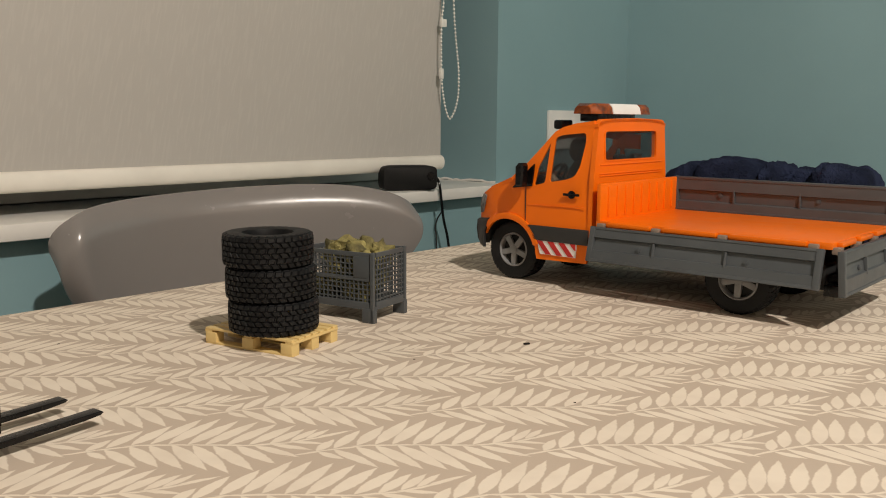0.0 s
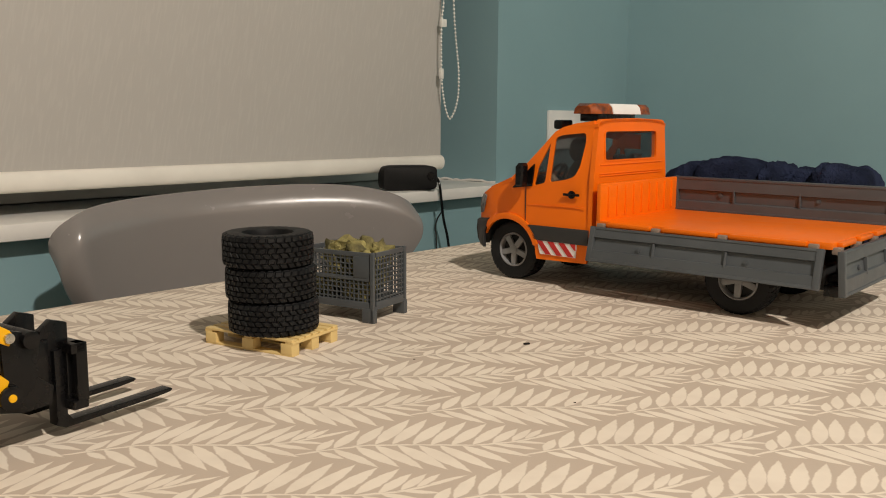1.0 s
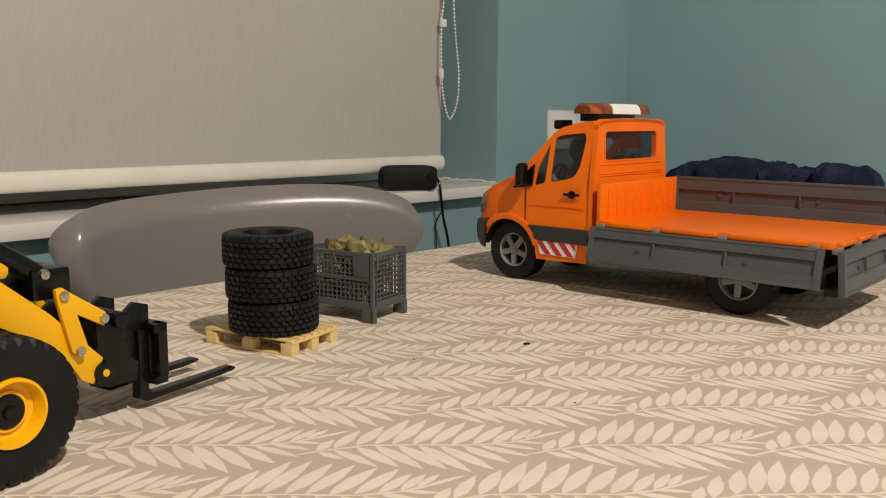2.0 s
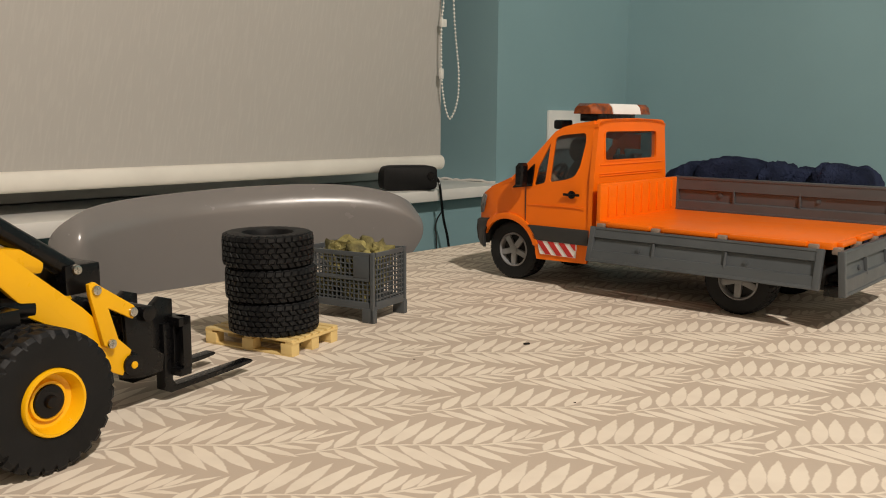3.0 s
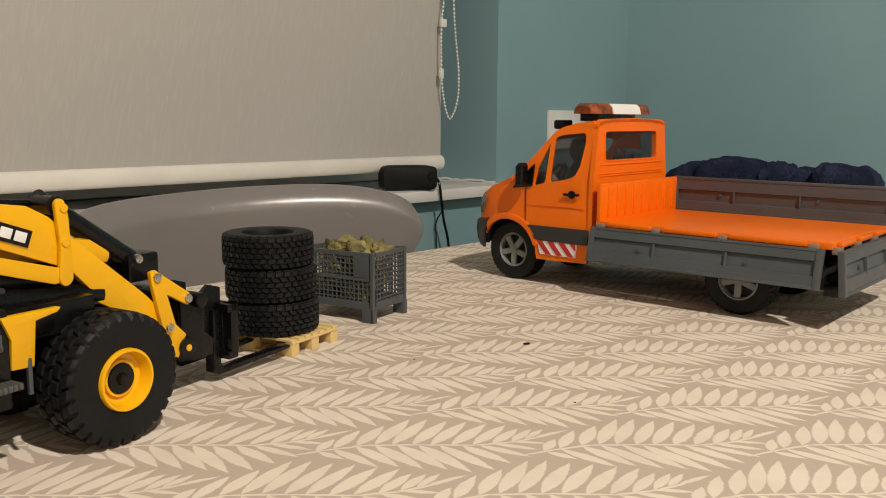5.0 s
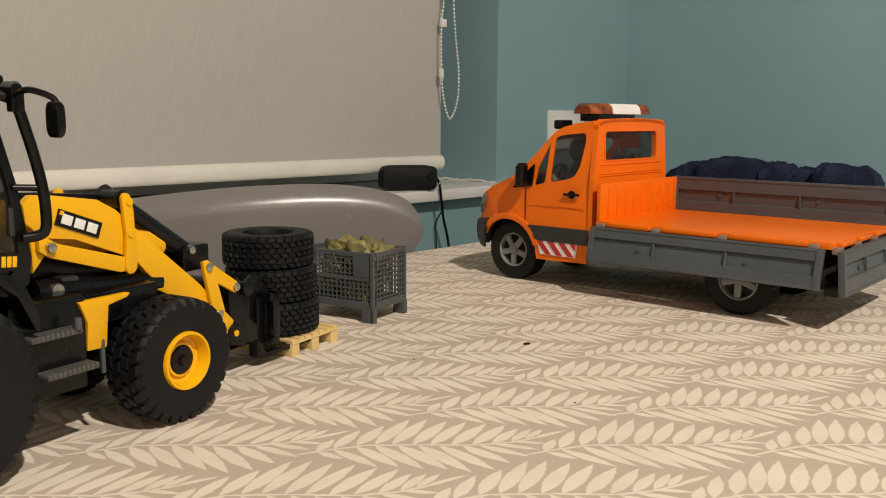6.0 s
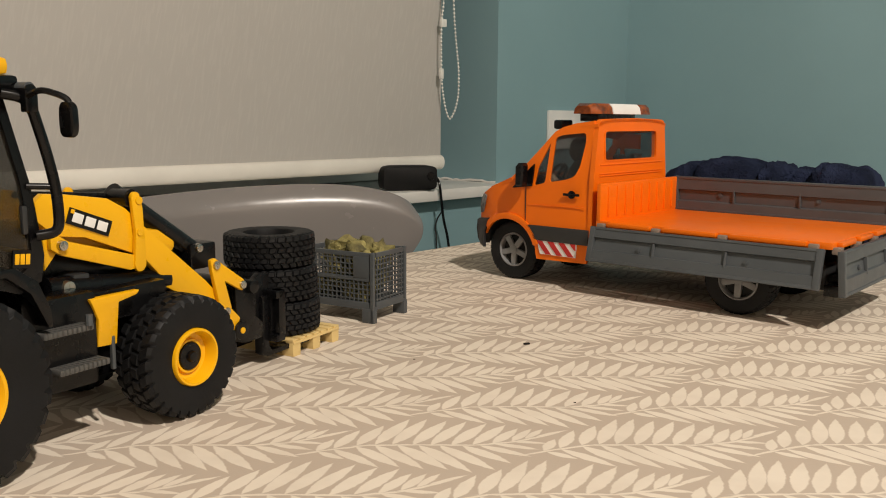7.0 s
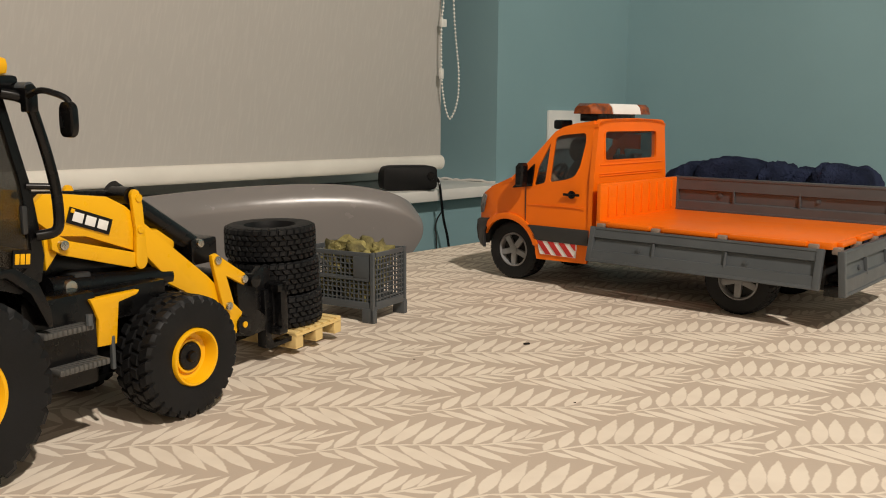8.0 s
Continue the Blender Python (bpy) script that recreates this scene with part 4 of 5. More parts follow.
def build_crate():
    """Lattice box on four feet: length along -x, depth along y."""
    t = thing("toy_crate", pose(-0.0520, 0.6391, 0.0, 0, 0, -30.0), "dark grey plastic toy mesh crate with olive lumps", "toy crate")
    L, D, H = 0.070, 0.0459, 0.0537
    z0 = 0.0125
    part("base", block(fresh(), -L, 0, 0, D, z0 - 0.0025, z0, 0.0004), GREY, t)

    def lattice(bm, length, skip):
        block(bm, 0.004, length - 0.004, 0.0, 0.002, z0 - 0.001, z0 + 0.0035, 0.0003)
        block(bm, 0.004, length - 0.004, 0.0, 0.002, H - 0.0035, H, 0.0003)
        if skip:
            block(bm, 0.004, length - 0.004, 0.0, 0.002, 0.0318, 0.0348, 0.0002)
        n = int(length / 0.0046)
        for k in range(n):
            x = 0.004 + (length - 0.008) * (k + 0.5) / n
            if not skip or x < length - 0.020:
                block(bm, x - 0.00045, x + 0.00045, 0.0004, 0.0016, z0 + 0.003, H - 0.003, 0)
            else:
                block(bm, x - 0.00045, x + 0.00045, 0.0004, 0.0016, z0 + 0.003, 0.033, 0)
        for k in range(9):
            z = z0 + 0.0035 + (H - z0 - 0.007) * (k + 0.5) / 9
            block(bm, 0.004, length - (0.018 if skip and z > 0.034 else 0.004), 0.0005, 0.0015, z - 0.00045, z + 0.00045, 0)
        if skip:
            block(bm, length - 0.0185, length - 0.004, -0.0004, 0.0016, 0.0345, H - 0.0030, 0.0003)
        return bm

    part("mesh_side", lattice(fresh(), L, True), GREY, t, at=pose(-L, 0, 0))
    part("mesh_side", lattice(fresh(), L, False), GREY, t, at=pose(-L, D - 0.002, 0))
    part("mesh_end", lattice(fresh(), D, False), GREY, t, at=pose(0, 0, 0, 0, 0, 90))
    part("mesh_end", lattice(fresh(), D, False), GREY, t, at=pose(-L + 0.002, 0, 0, 0, 0, 90))
    for x in (-L - 0.0008, -0.0042):
        for y in (-0.0008, D - 0.0042):
            part("corner_post", block(fresh(), x + 0.0014 * (x > -0.03), x + 0.0030 + 0.0014 * (x > -0.03), y + 0.0014 * (y > 0.01), y + 0.0030 + 0.0014 * (y > 0.01), 0.0, H + 0.0006, 0.0006), GREY, t)
            part("foot", block(fresh(), x if x < -0.03 else x - 0.006, x + (0.011 if x < -0.03 else 0.0048), y, y + 0.0048, 0.0, z0 - 0.0015, 0.0006), GREY, t)
    rng = random.Random(5)
    first = None
    for k in range(16):
        bm = fresh()
        made = bmesh.ops.create_icosphere(bm, subdivisions=3, radius=1.0)
        for v in made["verts"]:
            c = v.co
            v.co = Vector((c.x * 0.0110, c.y * 0.0080, c.z * 0.0085)) * (1 + 0.35 * noise.noise(c * 4.0 + Vector((k * 3.3, 1, 0))) + 0.6 * noise.noise(c * 1.7 + Vector((k * 7.3, 0, 0))))
        a, b = k % 4, (k // 4) % 2
        top = k >= 8
        x = -0.055 + a * 0.013 + rng.uniform(-0.003, 0.003) if not top else -0.046 + a * 0.010 + rng.uniform(-0.002, 0.002)
        y = 0.014 + b * 0.018
        z = 0.019 + rng.uniform(0, 0.004) + (0.0245 if top else 0.010 * (a % 2))
        ob = mesh_object("foam_lump", bm, OLIVE, 60)
        ob.matrix_basis = t.matrix_basis @ pose(x, y, z + (0.006 if top and a in (1, 2) else 0), rng.uniform(0, 360), rng.uniform(0, 360), 0)
        tagged(ob, "olive green crumbly lump piled in crate", "lump", "lumps in the crate")


def build_crumbs():
    for x, y, a, s in ((0.0582, 0.5825, 20, 1.0), (-0.262, 0.575, 60, 0.35), (0.073, 0.4585, 10, 0.3), (-0.018, 0.543, 0, 0.3)):
        bm = block(fresh(), -0.0022 * s, 0.0022 * s, -0.001 * s, 0.001 * s, 0, 0.0012 * s, 0.0003 * s)
        ob = mesh_object("plastic_scrap", bm, BLACK)
        ob.matrix_basis = pose(x, y, 0.0, 0, 0, a)
        tagged(ob, "tiny black plastic scrap lying on tablecloth", "scrap")


# ---- yellow backhoe loader: x forward, y to its far side ----
LOADER_AT = [
    (0.0, -0.2335, 0.2631, 54.8), (0.5, -0.2215, 0.2806, 55.4), (1.0, -0.2078, 0.3001, 56.0), (1.5, -0.1939, 0.3190, 56.5),
    (1.7, -0.1881, 0.3280, 56.8), (2.1, -0.1770, 0.3440, 57.6), (2.4, -0.1705, 0.3530, 58.3), (2.8, -0.1690, 0.3541, 58.8), (3.5, -0.1681, 0.3545, 59.0),
    (3.8, -0.1680, 0.3550, 59.0), (4.0, -0.1675, 0.3595, 59.2), (4.3, -0.1588, 0.3730, 59.4), (4.5, -0.1542, 0.3803, 59.5), (4.7, -0.1535, 0.3820, 59.5),
    (5.0, -0.1500, 0.3880, 59.6), (5.4, -0.1420, 0.4020, 59.8), (5.8, -0.1345, 0.4150, 59.9), (6.0, -0.1312, 0.4208, 60.0), (6.3, -0.1292, 0.4272, 60.0), (6.5, -0.1290, 0.4277, 60.0), (8.0, -0.1290, 0.4277, 60.0)]
LIFT = [(0.0, 0.0), (7.2, 0.0), (7.35, 0.18), (7.5, 0.5), (7.75, 1.0), (8.0, 1.5)]
PIVOT = Vector((-0.052, 0.0, 0.112))
MID = 0.054


def big_wheel(parent, x, y, R, w, lugs, far):
    wheel = part("wheel", tyre_mesh(fresh(), R, R * 0.46, w, lugs, R * 0.052, 4, 0.35), RUBBER, parent, at=pose(x, y, R, 0, 0, 180 if far else 0))
    r = R * 0.47
    bm = fresh()
    lathe(bm, [(r, w * 0.5), (r * 1.0, -0.0002), (r * 0.97, -0.0010), (r * 0.90, -0.0010), (r * 0.84, 0.0010), (r * 0.78, 0.0055), (r * 0.60, 0.0065), (r * 0.58, 0.0045), (r * 0.50, 0.0045), (r * 0.46, w * 0.5)], 48)
    part("rim", bm, YELLOW, wheel, "yellow dished rim")
    bm = fresh()
    rod(bm, (0, w * 0.5, 0), (0, 0.0035, 0), r * 0.48, r * 0.48, 32, 0.0008)
    rod(bm, (0, 0.004, 0), (0, 0.0015, 0), r * 0.22, r * 0.16, 16, 0.0004)
    part("hub", bm, BLACK, wheel, "black hub cap")
    return wheel


def screw(parent, x, y, z, r=0.0026):
    bm = fresh()
    rod(bm, (x, y + 0.002, z), (x, y - 0.0012, z), r, r * 0.9, 18, 0.0004)
    block(bm, x - r * 0.6, x + r * 0.6, y - 0.0015, y - 0.001, z - r * 0.12, z + r * 0.12, 0)
    block(bm, x - r * 0.12, x + r * 0.12, y - 0.0015, y - 0.001, z - r * 0.6, z + r * 0.6, 0)
    part("screw", bm, STEEL, parent, "zinc cross-head screw")


def badge(parent, origin, along, length, height, dark, light):
    """A plain logo: pale blocks on a dark field, on a face towards -y; along is its slope in degrees."""
    m = pose(origin[0], origin[1], origin[2], 0, along, 0)
    base = part("badge", block(fresh(), 0, length, -0.0004, 0.0004, 0, height, 0), dark, parent, "dark badge with pale blocks", at=m)
    for k in range(3):
        x = length * (0.10 + 0.29 * k)
        part("badge_mark", block(fresh(), x, x + length * 0.23, -0.0008, -0.0003, height * 0.2, height * 0.8, 0.0002), light, base)
    return base


def build_loader():
    t = thing("toy_loader", pose(-0.129, 0.4277, 0, 0, 0, 60), "yellow and black plastic toy backhoe loader with pallet forks", "toy loader")
    wheels = []
    for far in (0, 1):
        y = 2 * MID if far else 0.0
        wheels.append((big_wheel(t, 0.0050, y, 0.0320, 0.0250, 28, far), 0.0320, far, 0.0050, y))
        wheels.append((big_wheel(t, -0.118, y, 0.0425, 0.0290, 30, far), 0.0425, far, -0.118, y))
    # chassis, bonnet, and a black block for the shade under the arm
    bm = block(fresh(), -0.150, 0.030, 0.036, 0.072, 0.024, 0.062, 0.002)
    part("chassis", bm, BLACK, t)
    part("axle", rod(fresh(), (0.002, 0.02, 0.0318), (0.002, 0.088, 0.0318), 0.006), BLACK, t)
    part("axle", rod(fresh(), (-0.118, 0.02, 0.0425), (-0.118, 0.088, 0.0425), 0.008), BLACK, t)
    hood = [(-0.060, 0.090), (0.010, 0.084), (0.030, 0.080), (0.032, 0.086), (0.020, 0.094), (-0.060, 0.106)]
    shade_outline = [(-0.060, 0.062), (0.028, 0.060), (0.031, 0.072), (0.029, 0.0805), (0.009, 0.0845), (-0.060, 0.0905)]
    part("chassis_side", block(fresh(), -0.056, 0.004, 0.0190, 2 * MID - 0.0190, 0.0560, 0.0712, 0.001), BLACK, t)
    # shade between lifting arm and link bar, put in as a black solid
    part("arm_shade", plate(fresh(), shade_outline, 0.043, 0.065, bevel=0.002), BLACK, t, "black block standing in for shade under lifting arm")
    part("bonnet", plate(fresh(), hood, 0.040, 0.068, bevel=0.003), YELLOW, t)
    for far in (0, 1):
        y0, y1 = (2 * MID - 0.015, 2 * MID - 0.010) if far else (0.010, 0.015)
        bm = plate(fresh(), [(-0.0490, 0.0705), (-0.0465, 0.0655), (-0.0440, 0.0600), (-0.0440, 0.0465), (-0.0330, 0.0460), (-0.0325, 0.0665), (-0.022, 0.0685), (-0.020, 0.0705)], y0, y1, bevel=0.0008)
        for v in bm.verts:
            v.co.y += (0.0705 - v.co.z) * (-0.10 if far else 0.10)
        part("side_fender", bm, YELLOW, t)
        s0, s1 = (2 * MID - 0.022, 2 * MID - 0.004) if far else (0.004, 0.022)
        part("footstep", block(fresh(), -0.0775, -0.0520, s0, s1, 0.0580, 0.0608, 0.0008), TREADPLATE, t, "grey ribbed footstep")
        part("footstep", block(fresh(), -0.0705, -0.0440, s0, s1, 0.0400, 0.0430, 0.0008), TREADPLATE, t, "grey ribbed footstep")
        b0, b1 = (2 * MID - 0.030, 2 * MID - 0.012) if far else (0.012, 0.030)
        part("step_box", block(fresh(), -0.082, -0.044, b0, b1, 0.030, 0.0740, 0.002), BLACK, t)
        part("step_post", block(fresh(), -0.0365, -0.0345, b0, b0 + 0.002, 0.034, 0.060, 0.0004), GREY, t)
    # cab
    cab0, cab1 = 0.006, 2 * MID - 0.006
    shell = part("cab_base", block(fresh(), -0.150, -0.070, 0.028, 2 * MID - 0.028, 0.060, 0.086, 0.003), BLACK, t)
    for far in (0, 1):
        y0, y1 = (cab1 - 0.003, cab1) if far else (cab0, cab0 + 0.003)
        outer = [(-0.150, 0.085), (-0.100, 0.085), (-0.0860, 0.0800), (-0.0755, 0.0840), (-0.0735, 0.0950), (-0.0780, 0.1250), (-0.0890, 0.1660), (-0.150, 0.1660)]
        hole = round_poly([(-0.146, 0.0900), (-0.0830, 0.0885), (-0.0790, 0.0960), (-0.0825, 0.1265), (-0.0920, 0.1620), (-0.146, 0.1620)], 0.003)
        part("door_frame", plate(fresh(), outer, y0, y1, (hole,)), BLACK, t)
        ob = part("door_window", plate(fresh(), hole, y0 + 0.001, y0 + 0.002, bevel=0), SMOKE, t, "smoked toy door window")
        ob.visible_shadow = False
        if not far:
            badge(t, (-0.0890, y0 - 0.0003, 0.0915), 6, 0.0085, 0.0075, BLACK, YELLOW)
            part("door_latch", block(fresh(), -0.0835, -0.0810, y0 - 0.0015, y0 + 0.001, 0.105, 0.117, 0.0008), CHARCOAL, t)
    part("roof", block(fresh(), -0.158, -0.0815, cab0 - 0.002, cab1 + 0.002, 0.1635, 0.1705, 0.002), BLACK, t)
    part("roof_cap", block(fresh(), -0.156, -0.0825, cab0 + 0.002, cab1 - 0.002, 0.1703, 0.1780, 0.003), YELLOW, t)
    ob = part("windscreen", loft(fresh(), [[(x + 0.008 * (1 - f * f), MID + f * (MID - 0.010), z) for x, z in ((-0.0735, 0.095), (-0.078, 0.125), (-0.088, 0.166), (-0.0890, 0.166), (-0.0790, 0.125), (-0.0745, 0.095))] for f in [-1 + k / 5 for k in range(11)]]), SMOKE, t, "smoked toy windscreen")
    ob.visible_shadow = False
    part("back_window", block(fresh(), -0.150, -0.148, cab0 + 0.004, cab1 - 0.004, 0.090, 0.166, 0), SMOKE, t).visible_shadow = False
    seat = part("seat", block(fresh(), -0.128, -0.104, MID - 0.013, MID + 0.013, 0.086, 0.102, 0.004), CHARCOAL, t)
    part("backrest", block(fresh(), -0.132, -0.124, MID - 0.012, MID + 0.012, 0.102, 0.132, 0.004), CHARCOAL, seat)
    for far in (0, 1):
        y0, y1 = (2 * MID - 0.030, 2 * MID - 0.002) if far else (0.002, 0.030)
        fender = [(-0.158, 0.0885), (-0.094, 0.0885), (-0.0835, 0.0800), (-0.0760, 0.0640), (-0.0740, 0.0640), (-0.0745, 0.0720), (-0.0800, 0.0850), (-0.0900, 0.0920), (-0.158, 0.0920)]
        part("rear_fender", plate(fresh(), fender, y0, y1, bevel=0.0006), BLACK, t)
        part("step_rail", tube(fresh(), [(-0.0545, y0 + 0.002 if not far else y1 - 0.002, z) for z in (0.0605, 0.0655)], 0.0016), GREY, t)
    # guard bar and mirror in front of the door
    for far in (0, 1):
        y = 2 * MID if far else 0.0
        d = -1 if far else 1
        bm = tube(fresh(), curve_points([(-0.0900, y + d * 0.004, 0.1630), (-0.0815, y, 0.1600), (-0.0765, y, 0.1480), (-0.0715, y, 0.1290), (-0.0698, y, 0.1150), (-0.0712, y, 0.1060), (-0.0780, y + d * 0.004, 0.1040)]), 0.0023, 12)
        rod(bm, (-0.0705, y, 0.1245), (-0.0800, y + d * 0.006, 0.1250), 0.0014)
        part("guard_bar", bm, BLACK, t)
        bm = tube(fresh(), curve_points([(-0.0840, y, 0.1600), (-0.0830, y - d * 0.010, 0.1640), (-0.0800, y - d * 0.016, 0.1630), (-0.0772, y - d * 0.020, 0.1605), (-0.0772, y - d * 0.020, 0.1570)]), 0.0013)
        block(bm, -0.0852, -0.0795, y - d * 0.003 - 0.002, y - d * 0.003 + 0.002, 0.1555, 0.1645, 0.0008)
        rod(bm, (-0.0820, y - 0.004, 0.1640), (-0.0820, y + 0.004, 0.1640), 0.0028, seg=16)
        part("mirror_arm", bm, BLACK, t)
        bm = fresh()
        lathe(bm, [(0.0025, -0.0032), (0.0013, -0.0032), (0.0013, 0.0032), (0.0025, 0.0032)], 20)
        part("mirror_joint", bm, GREY, t, "grey hollow joint", at=pose(-0.0820, y, 0.1652))
        ym = y - d * 0.020
        oval = [(math.copysign(abs(math.cos(a)) ** 0.6, math.cos(a)) * 0.0045, math.copysign(abs(math.sin(a)) ** 0.6, math.sin(a)) * 0.0073) for a in [k * math.tau / 24 for k in range(24)]]
        part("mirror", loft(fresh(), [[(x, ym + p * f, 0.1527 + q * f) for p, q in oval] for x, f in ((-0.0790, 0.78), (-0.0784, 0.97), (-0.0765, 1.0), (-0.0757, 0.93), (-0.0755, 0.82))]), BLACK, t, "black rear-view mirror")
    # folded digging boom behind the cab
    part("rear_boom", plate(fresh(), [(-0.160, 0.03), (-0.175, 0.03), (-0.185, 0.10), (-0.172, 0.17), (-0.158, 0.17), (-0.166, 0.10)], MID - 0.010, MID + 0.010), YELLOW, t)

    # lifting arm, in the space of its own pivot
    def at(points):
        return [(x - PIVOT.x, z - PIVOT.z) for x, z in points]
    boom = at([(-0.0600, 0.1150), (-0.0555, 0.1188), (-0.0440, 0.1178), (-0.0205, 0.1142), (-0.0100, 0.1085), (0.0013, 0.0983), (0.0176, 0.0844), (0.0430, 0.0632), (0.0560, 0.0500), (0.0700, 0.0362), (0.0660, 0.0290), (0.0640, 0.0240), (0.0575, 0.0275), (0.0480, 0.0430), (0.0362, 0.0500), (0.0248, 0.0580), (0.0142, 0.0640), (0.0115, 0.0700), (0.0020, 0.0800), (-0.0050, 0.0845), (-0.0340, 0.0962), (-0.0500, 0.0985), (-0.0590, 0.1060)])
    arm = part("lifting_arm", plate(fresh(), boom, 0.0300, 0.0345, bevel=0.0007), YELLOW, t, "yellow lifting arm", at=Matrix.Translation(PIVOT))
    part("arm_beam", plate(fresh(), boom, 2 * MID - 0.0345, 2 * MID - 0.0300, bevel=0.0007), YELLOW, arm)
    link = at([(-0.0085, 0.1145), (-0.0065, 0.1168), (-0.0035, 0.1160), (-0.0015, 0.1085), (-0.0005, 0.0780), (-0.0030, 0.0755), (-0.0062, 0.0755), (-0.0080, 0.0785), (-0.0065, 0.0950)])
    link = round_poly(link, 0.0026)
    for y0 in (0.0270, 2 * MID - 0.0295):
        part("link_plate", plate(fresh(), link, y0, y0 + 0.0025, bevel=0.0006), YELLOW, arm)
    low = at([(-0.0545, 0.0985), (-0.0515, 0.1000), (-0.0450, 0.0958), (-0.0040, 0.0835), (-0.0045, 0.0775), (-0.0100, 0.0770), (-0.0490, 0.0895), (-0.0545, 0.0930)])
    part("link_bar", plate(fresh(), low, 0.0280, 0.0310, bevel=0.0006), YELLOW, arm)
    part("link_bar", plate(fresh(), low, 2 * MID - 0.0310, 2 * MID - 0.0280, bevel=0.0006), YELLOW, arm)
    for z in (0.0960, 0.1120):
        bm = rod(fresh(), (-0.0040 - PIVOT.x, 0.0274, z - PIVOT.z), (-0.0040 - PIVOT.x, 0.0264, z - PIVOT.z), 0.0024, 0.0020, 16)
        part("pin", bm, YELLOW, arm)
    crank = at([(0.0445, 0.0745), (0.0480, 0.0752), (0.0515, 0.0725), (0.0700, 0.0600), (0.0720, 0.0565), (0.0690, 0.0530), (0.0550, 0.0610), (0.0600, 0.0445), (0.0560, 0.0405), (0.0515, 0.0430), (0.0450, 0.0690)])
    for y0 in (0.0270, 2 * MID - 0.0300):
        part("crank", plate(fresh(), crank, y0, y0 + 0.0028, bevel=0.0005), YELLOW, arm)
    for x, z in ((0.0483, 0.0712), (0.0690, 0.0567), (0.0555, 0.0432), (-0.0492, 0.0945)):
        screw(arm, x - PIVOT.x, 0.0268, z - PIVOT.z)
    P = lambda x, y, z: (x - PIVOT.x, y, z - PIVOT.z)
    bm = rod(fresh(), P(-0.0600, 0.045, 0.1180), P(-0.001, 0.045, 0.1130), 0.0018)
    part("hydraulic_hose", bm, BLACK, arm)
    bm = rod(fresh(), P(-0.006, 0.045, 0.1155), P(0.046, 0.045, 0.0800), 0.0053, seg=20)
    rod(bm, P(-0.006, 0.030, 0.1132), P(-0.006, 0.043, 0.1132), 0.0045)
    rod(bm, P(0.046, 0.045, 0.0800), P(0.058, 0.045, 0.0700), 0.0035)
    part("tilt_ram", bm, BLACK, arm, "black hydraulic ram")
    bm = fresh()
    block(bm, *sum(zip(P(0.040, 0.038, 0.068), P(0.060, 0.070, 0.083)), ()), 0.002)
    part("ram_bracket", bm, BLACK, arm)
    screw(arm, *P(0.046, 0.0375, 0.0805))
    bm = rod(fresh(), P(-0.0560, 0.0330, 0.0740), P(0.0180, 0.0350, 0.0672), 0.0058, seg=20)
    rod(bm, P(0.0120, 0.0350, 0.0672), P(0.0300, 0.0350, 0.0650), 0.0030)
    for y in (2 * MID - 0.035,):
        rod(bm, P(-0.0560, y, 0.0740), P(0.0180, y, 0.0672), 0.0058, seg=20)
    part("lift_ram", bm, BLACK, arm, "black hydraulic lift ram")
    bm = block(fresh(), *sum(zip(P(-0.0420, 0.0300, 0.0650), P(-0.0330, 0.042, 0.0790)), ()), 0.001)
    part("ram_collar", bm, CHARCOAL, arm)
    screw(arm, *P(-0.0470, 0.0275, 0.0740), 0.0036)
    for y0 in (0.0312, 2 * MID - 0.0340):
        part("arm_bracket", plate(fresh(), at([(-0.0562, 0.0990), (-0.0490, 0.0985), (-0.0500, 0.0900), (-0.0562, 0.0830)]), y0, y0 + 0.0028, bevel=0.0004), YELLOW, arm)
    logo = badge(arm, P(-0.0449, 0.0296, 0.1044), 21, 0.0250, 0.0078, BLACK, WHITE)
    part("badge_mark", block(fresh(), 0.0006, 0.0026, -0.0009, -0.0003, 0.0052, 0.0072, 0.0002), YELLOW, logo)
    # quick hitch and forks
    bm = fresh()
    side = at([(0.0620, 0.0300), (0.0640, 0.0225), (0.0760, 0.0195), (0.0900, 0.0200), (0.0915, 0.0290), (0.0840, 0.0345), (0.0850, 0.0500), (0.0800, 0.0565), (0.0720, 0.0590), (0.0670, 0.0555), (0.0680, 0.0380)])
    for y0 in (0.0310, 2 * MID - 0.0340):
        plate(bm, side, y0, y0 + 0.003, bevel=0.0006)
    rod(bm, P(0.0800, 0.0275, 0.0535), P(0.0800, 2 * MID - 0.0275, 0.0535), 0.0042, seg=24, bevel=0.0006)
    rod(bm, P(0.0700, 0.0300, 0.0285), P(0.0700, 2 * MID - 0.0300, 0.0285), 0.0050, seg=20)
    block(bm, *sum(zip(P(0.078, 0.036, 0.022), P(0.0930, 2 * MID - 0.036, 0.0500)), ()), 0.001)
    for y0, y1 in ((0.0284, 0.0312), (2 * MID - 0.0312, 2 * MID - 0.0284)):
        rod(bm, P(0.0697, y0, 0.0287), P(0.0697, y1, 0.0287), 0.0056, seg=24, bevel=0.0004)
    part("hitch", bm, BLACK, arm)
    for y in (0.0277, 2 * MID - 0.0277):
        part("pin", rod(fresh(), P(0.0697, y, 0.0287), P(0.0697, y + (0.002 if y < MID else -0.002), 0.0287), 0.0019, seg=16, bevel=0.0003), YELLOW, arm)
    bm = fresh()
    y0, y1 = 0.0270, 2 * MID - 0.0270
    for a, b in ((y0, y0 + 0.0070), (y1 - 0.0070, y1)):
        block(bm, *sum(zip(P(0.1010, a, 0.0185), P(0.1070, b, 0.0475)), ()), 0.0007)
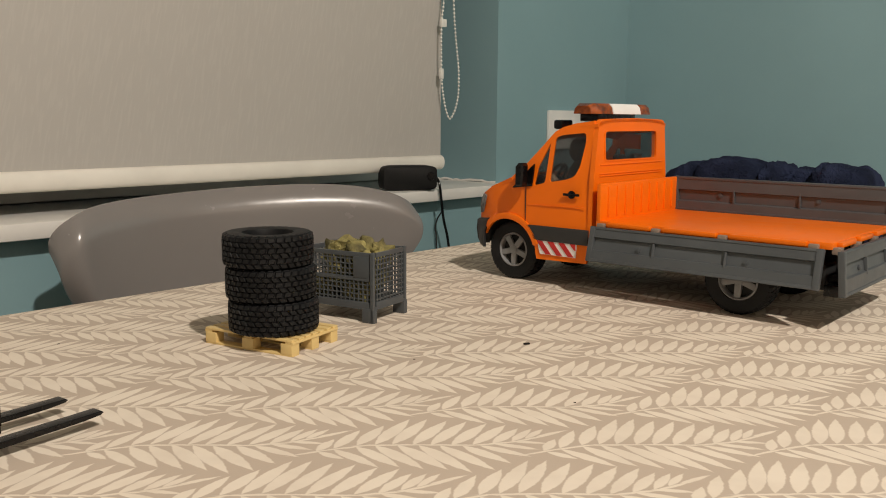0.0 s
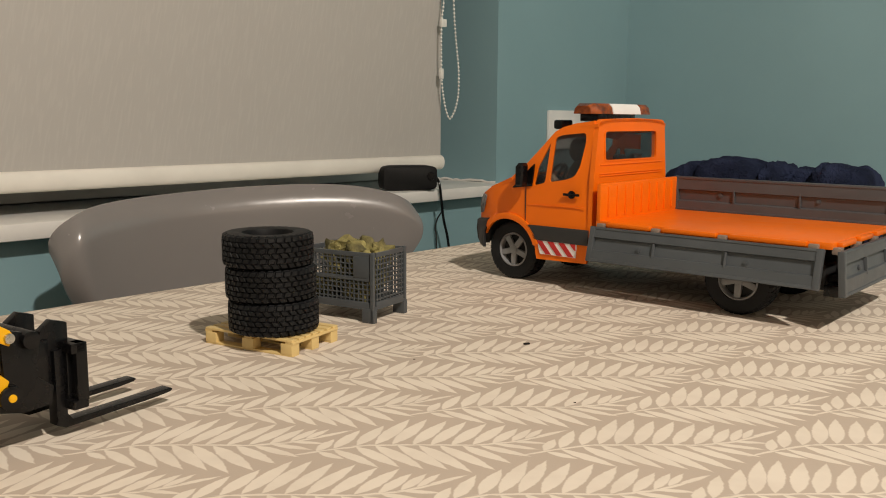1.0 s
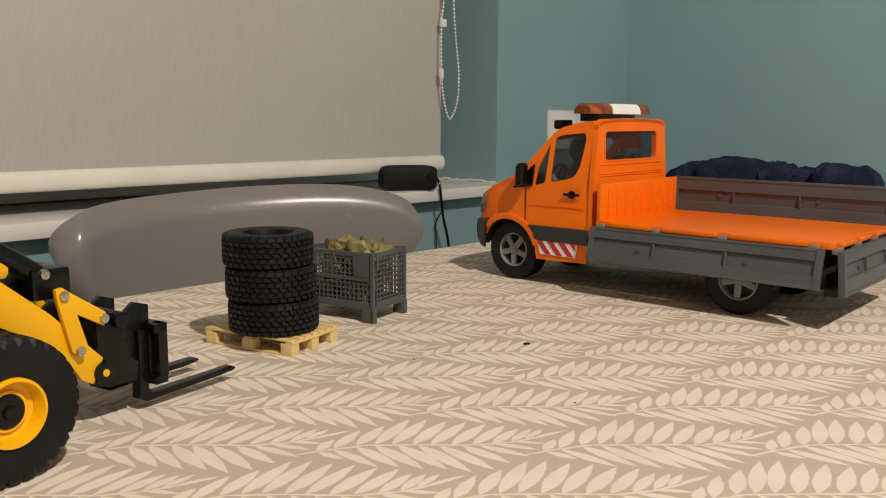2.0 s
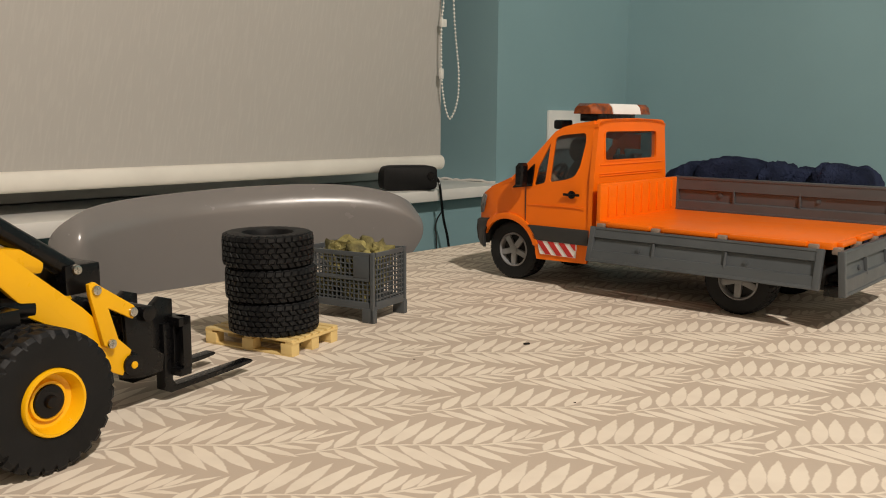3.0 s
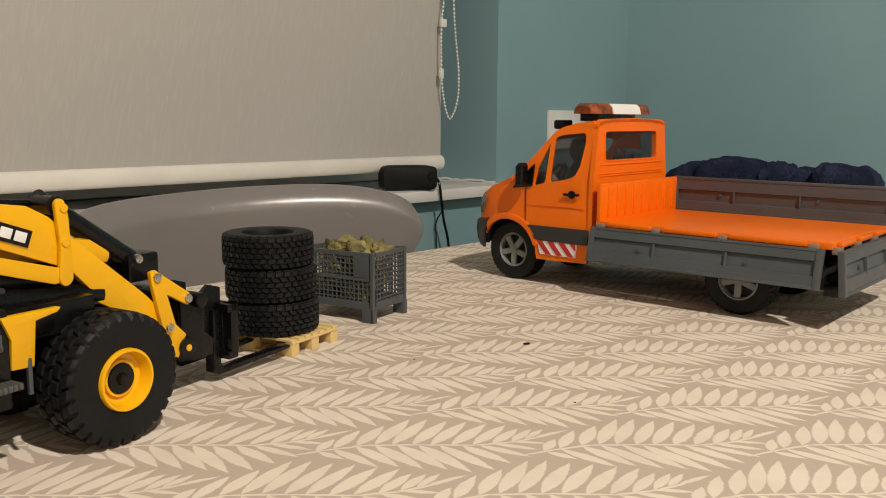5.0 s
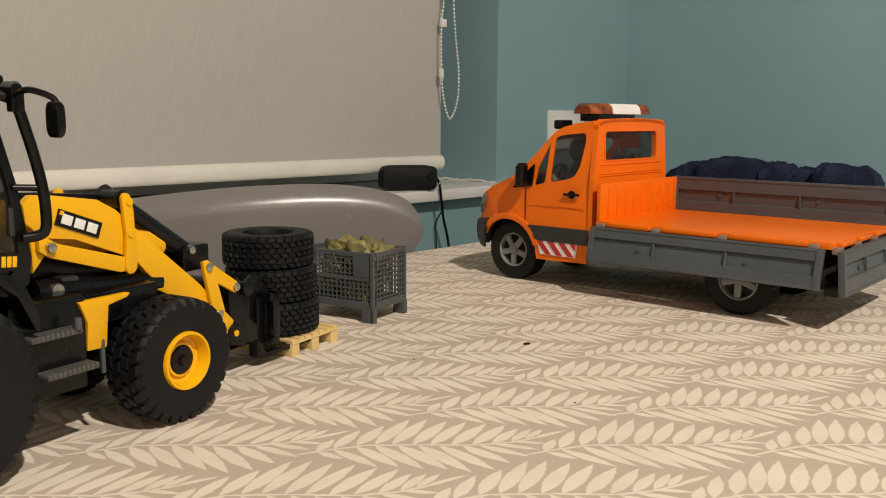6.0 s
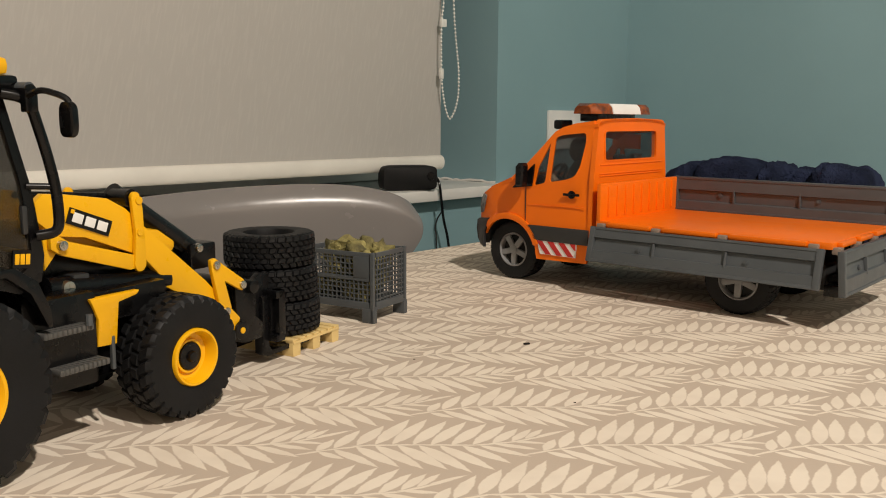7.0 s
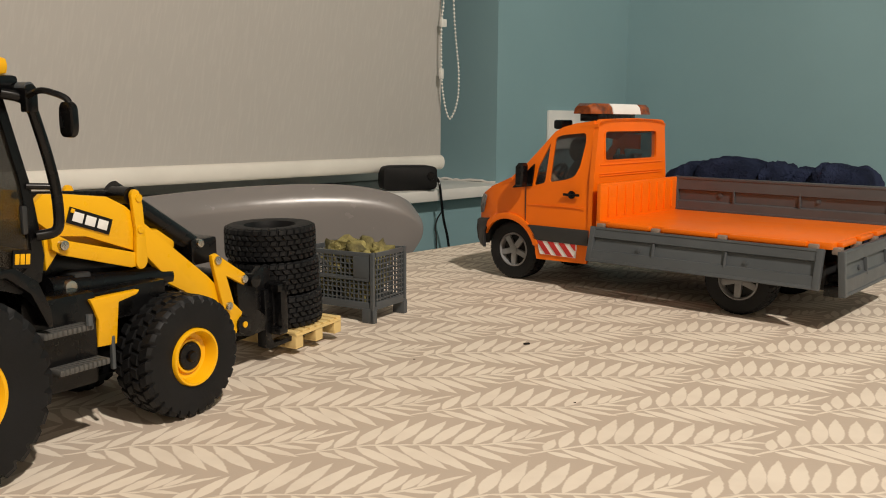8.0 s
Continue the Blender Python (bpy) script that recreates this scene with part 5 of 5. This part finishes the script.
    block(bm, *sum(zip(P(0.0985, y0, 0.0425), P(0.1065, y1, 0.0475)), ()), 0.0007)
    block(bm, *sum(zip(P(0.0985, y0, 0.0150), P(0.1065, y1, 0.0195)), ()), 0.0007)
    for y in (0.0400, 0.0680):
        plate(bm, at([(0.0850, 0.0250), (0.1040, 0.0180), (0.1040, 0.0560), (0.0960, 0.0585), (0.0900, 0.0540)]), y - 0.0022, y + 0.0022, bevel=0.0005)
    block(bm, *sum(zip(P(0.0990, y0 + 0.005, 0.0190), P(0.1015, y1 - 0.005, 0.0430)), ()), 0.0004)
    part("fork_carriage", bm, BLACK, arm)
    for y in (0.0383, 0.0696):
        tine = at([(0.0945, 0.0440), (0.0945, 0.0070), (0.0985, 0.0050), (0.1500, 0.0062), (0.1600, 0.0070), (0.1620, 0.0080), (0.1605, 0.0092), (0.1480, 0.0090), (0.1025, 0.0085), (0.1000, 0.0120), (0.0995, 0.0440)])
        part("fork_tine", plate(fresh(), tine, y - 0.0036, y + 0.0036, bevel=0.0005), BLACK, arm, "black pallet fork tine")
    return t, wheels, arm


pallet = build_pallet()
tyres = build_tyres()
build_crate()
build_crumbs()
loader, wheels, arm = build_loader()


def motions():
    rows, travelled, turns = [], 0.0, []
    last = None
    for t, x, y, h in LOADER_AT:
        if last:
            travelled += math.hypot(x - last[0], y - last[1])
        last = (x, y)
        rows.append((t, pose(x, y, 0, 0, 0, h)))
        turns.append((t, travelled))
    walk(loader, rows)
    for wheel, R, far, x, y in wheels:
        walk(wheel, [(t, pose(x, y, R) @ pose(0, 0, 0, 0, math.degrees(s / R), 0) @ pose(0, 0, 0, 0, 0, 180 if far else 0)) for t, s in turns])
    walk(arm, [(t, Matrix.Translation(PIVOT) @ pose(0, 0, 0, 0, -a, 0)) for t, a in LIFT])
    # the pallet and its tyres are nudged forward, then lifted on the forks
    end = rows[-1][1]
    ahead = Matrix.Translation(end.to_3x3() @ Vector((0.0013, 0, 0)))
    for ob, m in [(pallet, PALLET)] + [(o, pose(x, y, z, 0, 0, a)) for o, (x, y, z, a) in zip(tyres, TYRE_PLACES)]:
        keys = [(0.0, m), (5.9, m), (6.4, ahead @ m)]
        for t, a in LIFT[1:]:
            swing = end @ Matrix.Translation(PIVOT) @ pose(0, 0, 0, 0, -a, 0) @ Matrix.Translation(-PIVOT) @ end.inverted()
            keys.append((t, swing @ ahead @ m))
        walk(ob, keys)


motions()
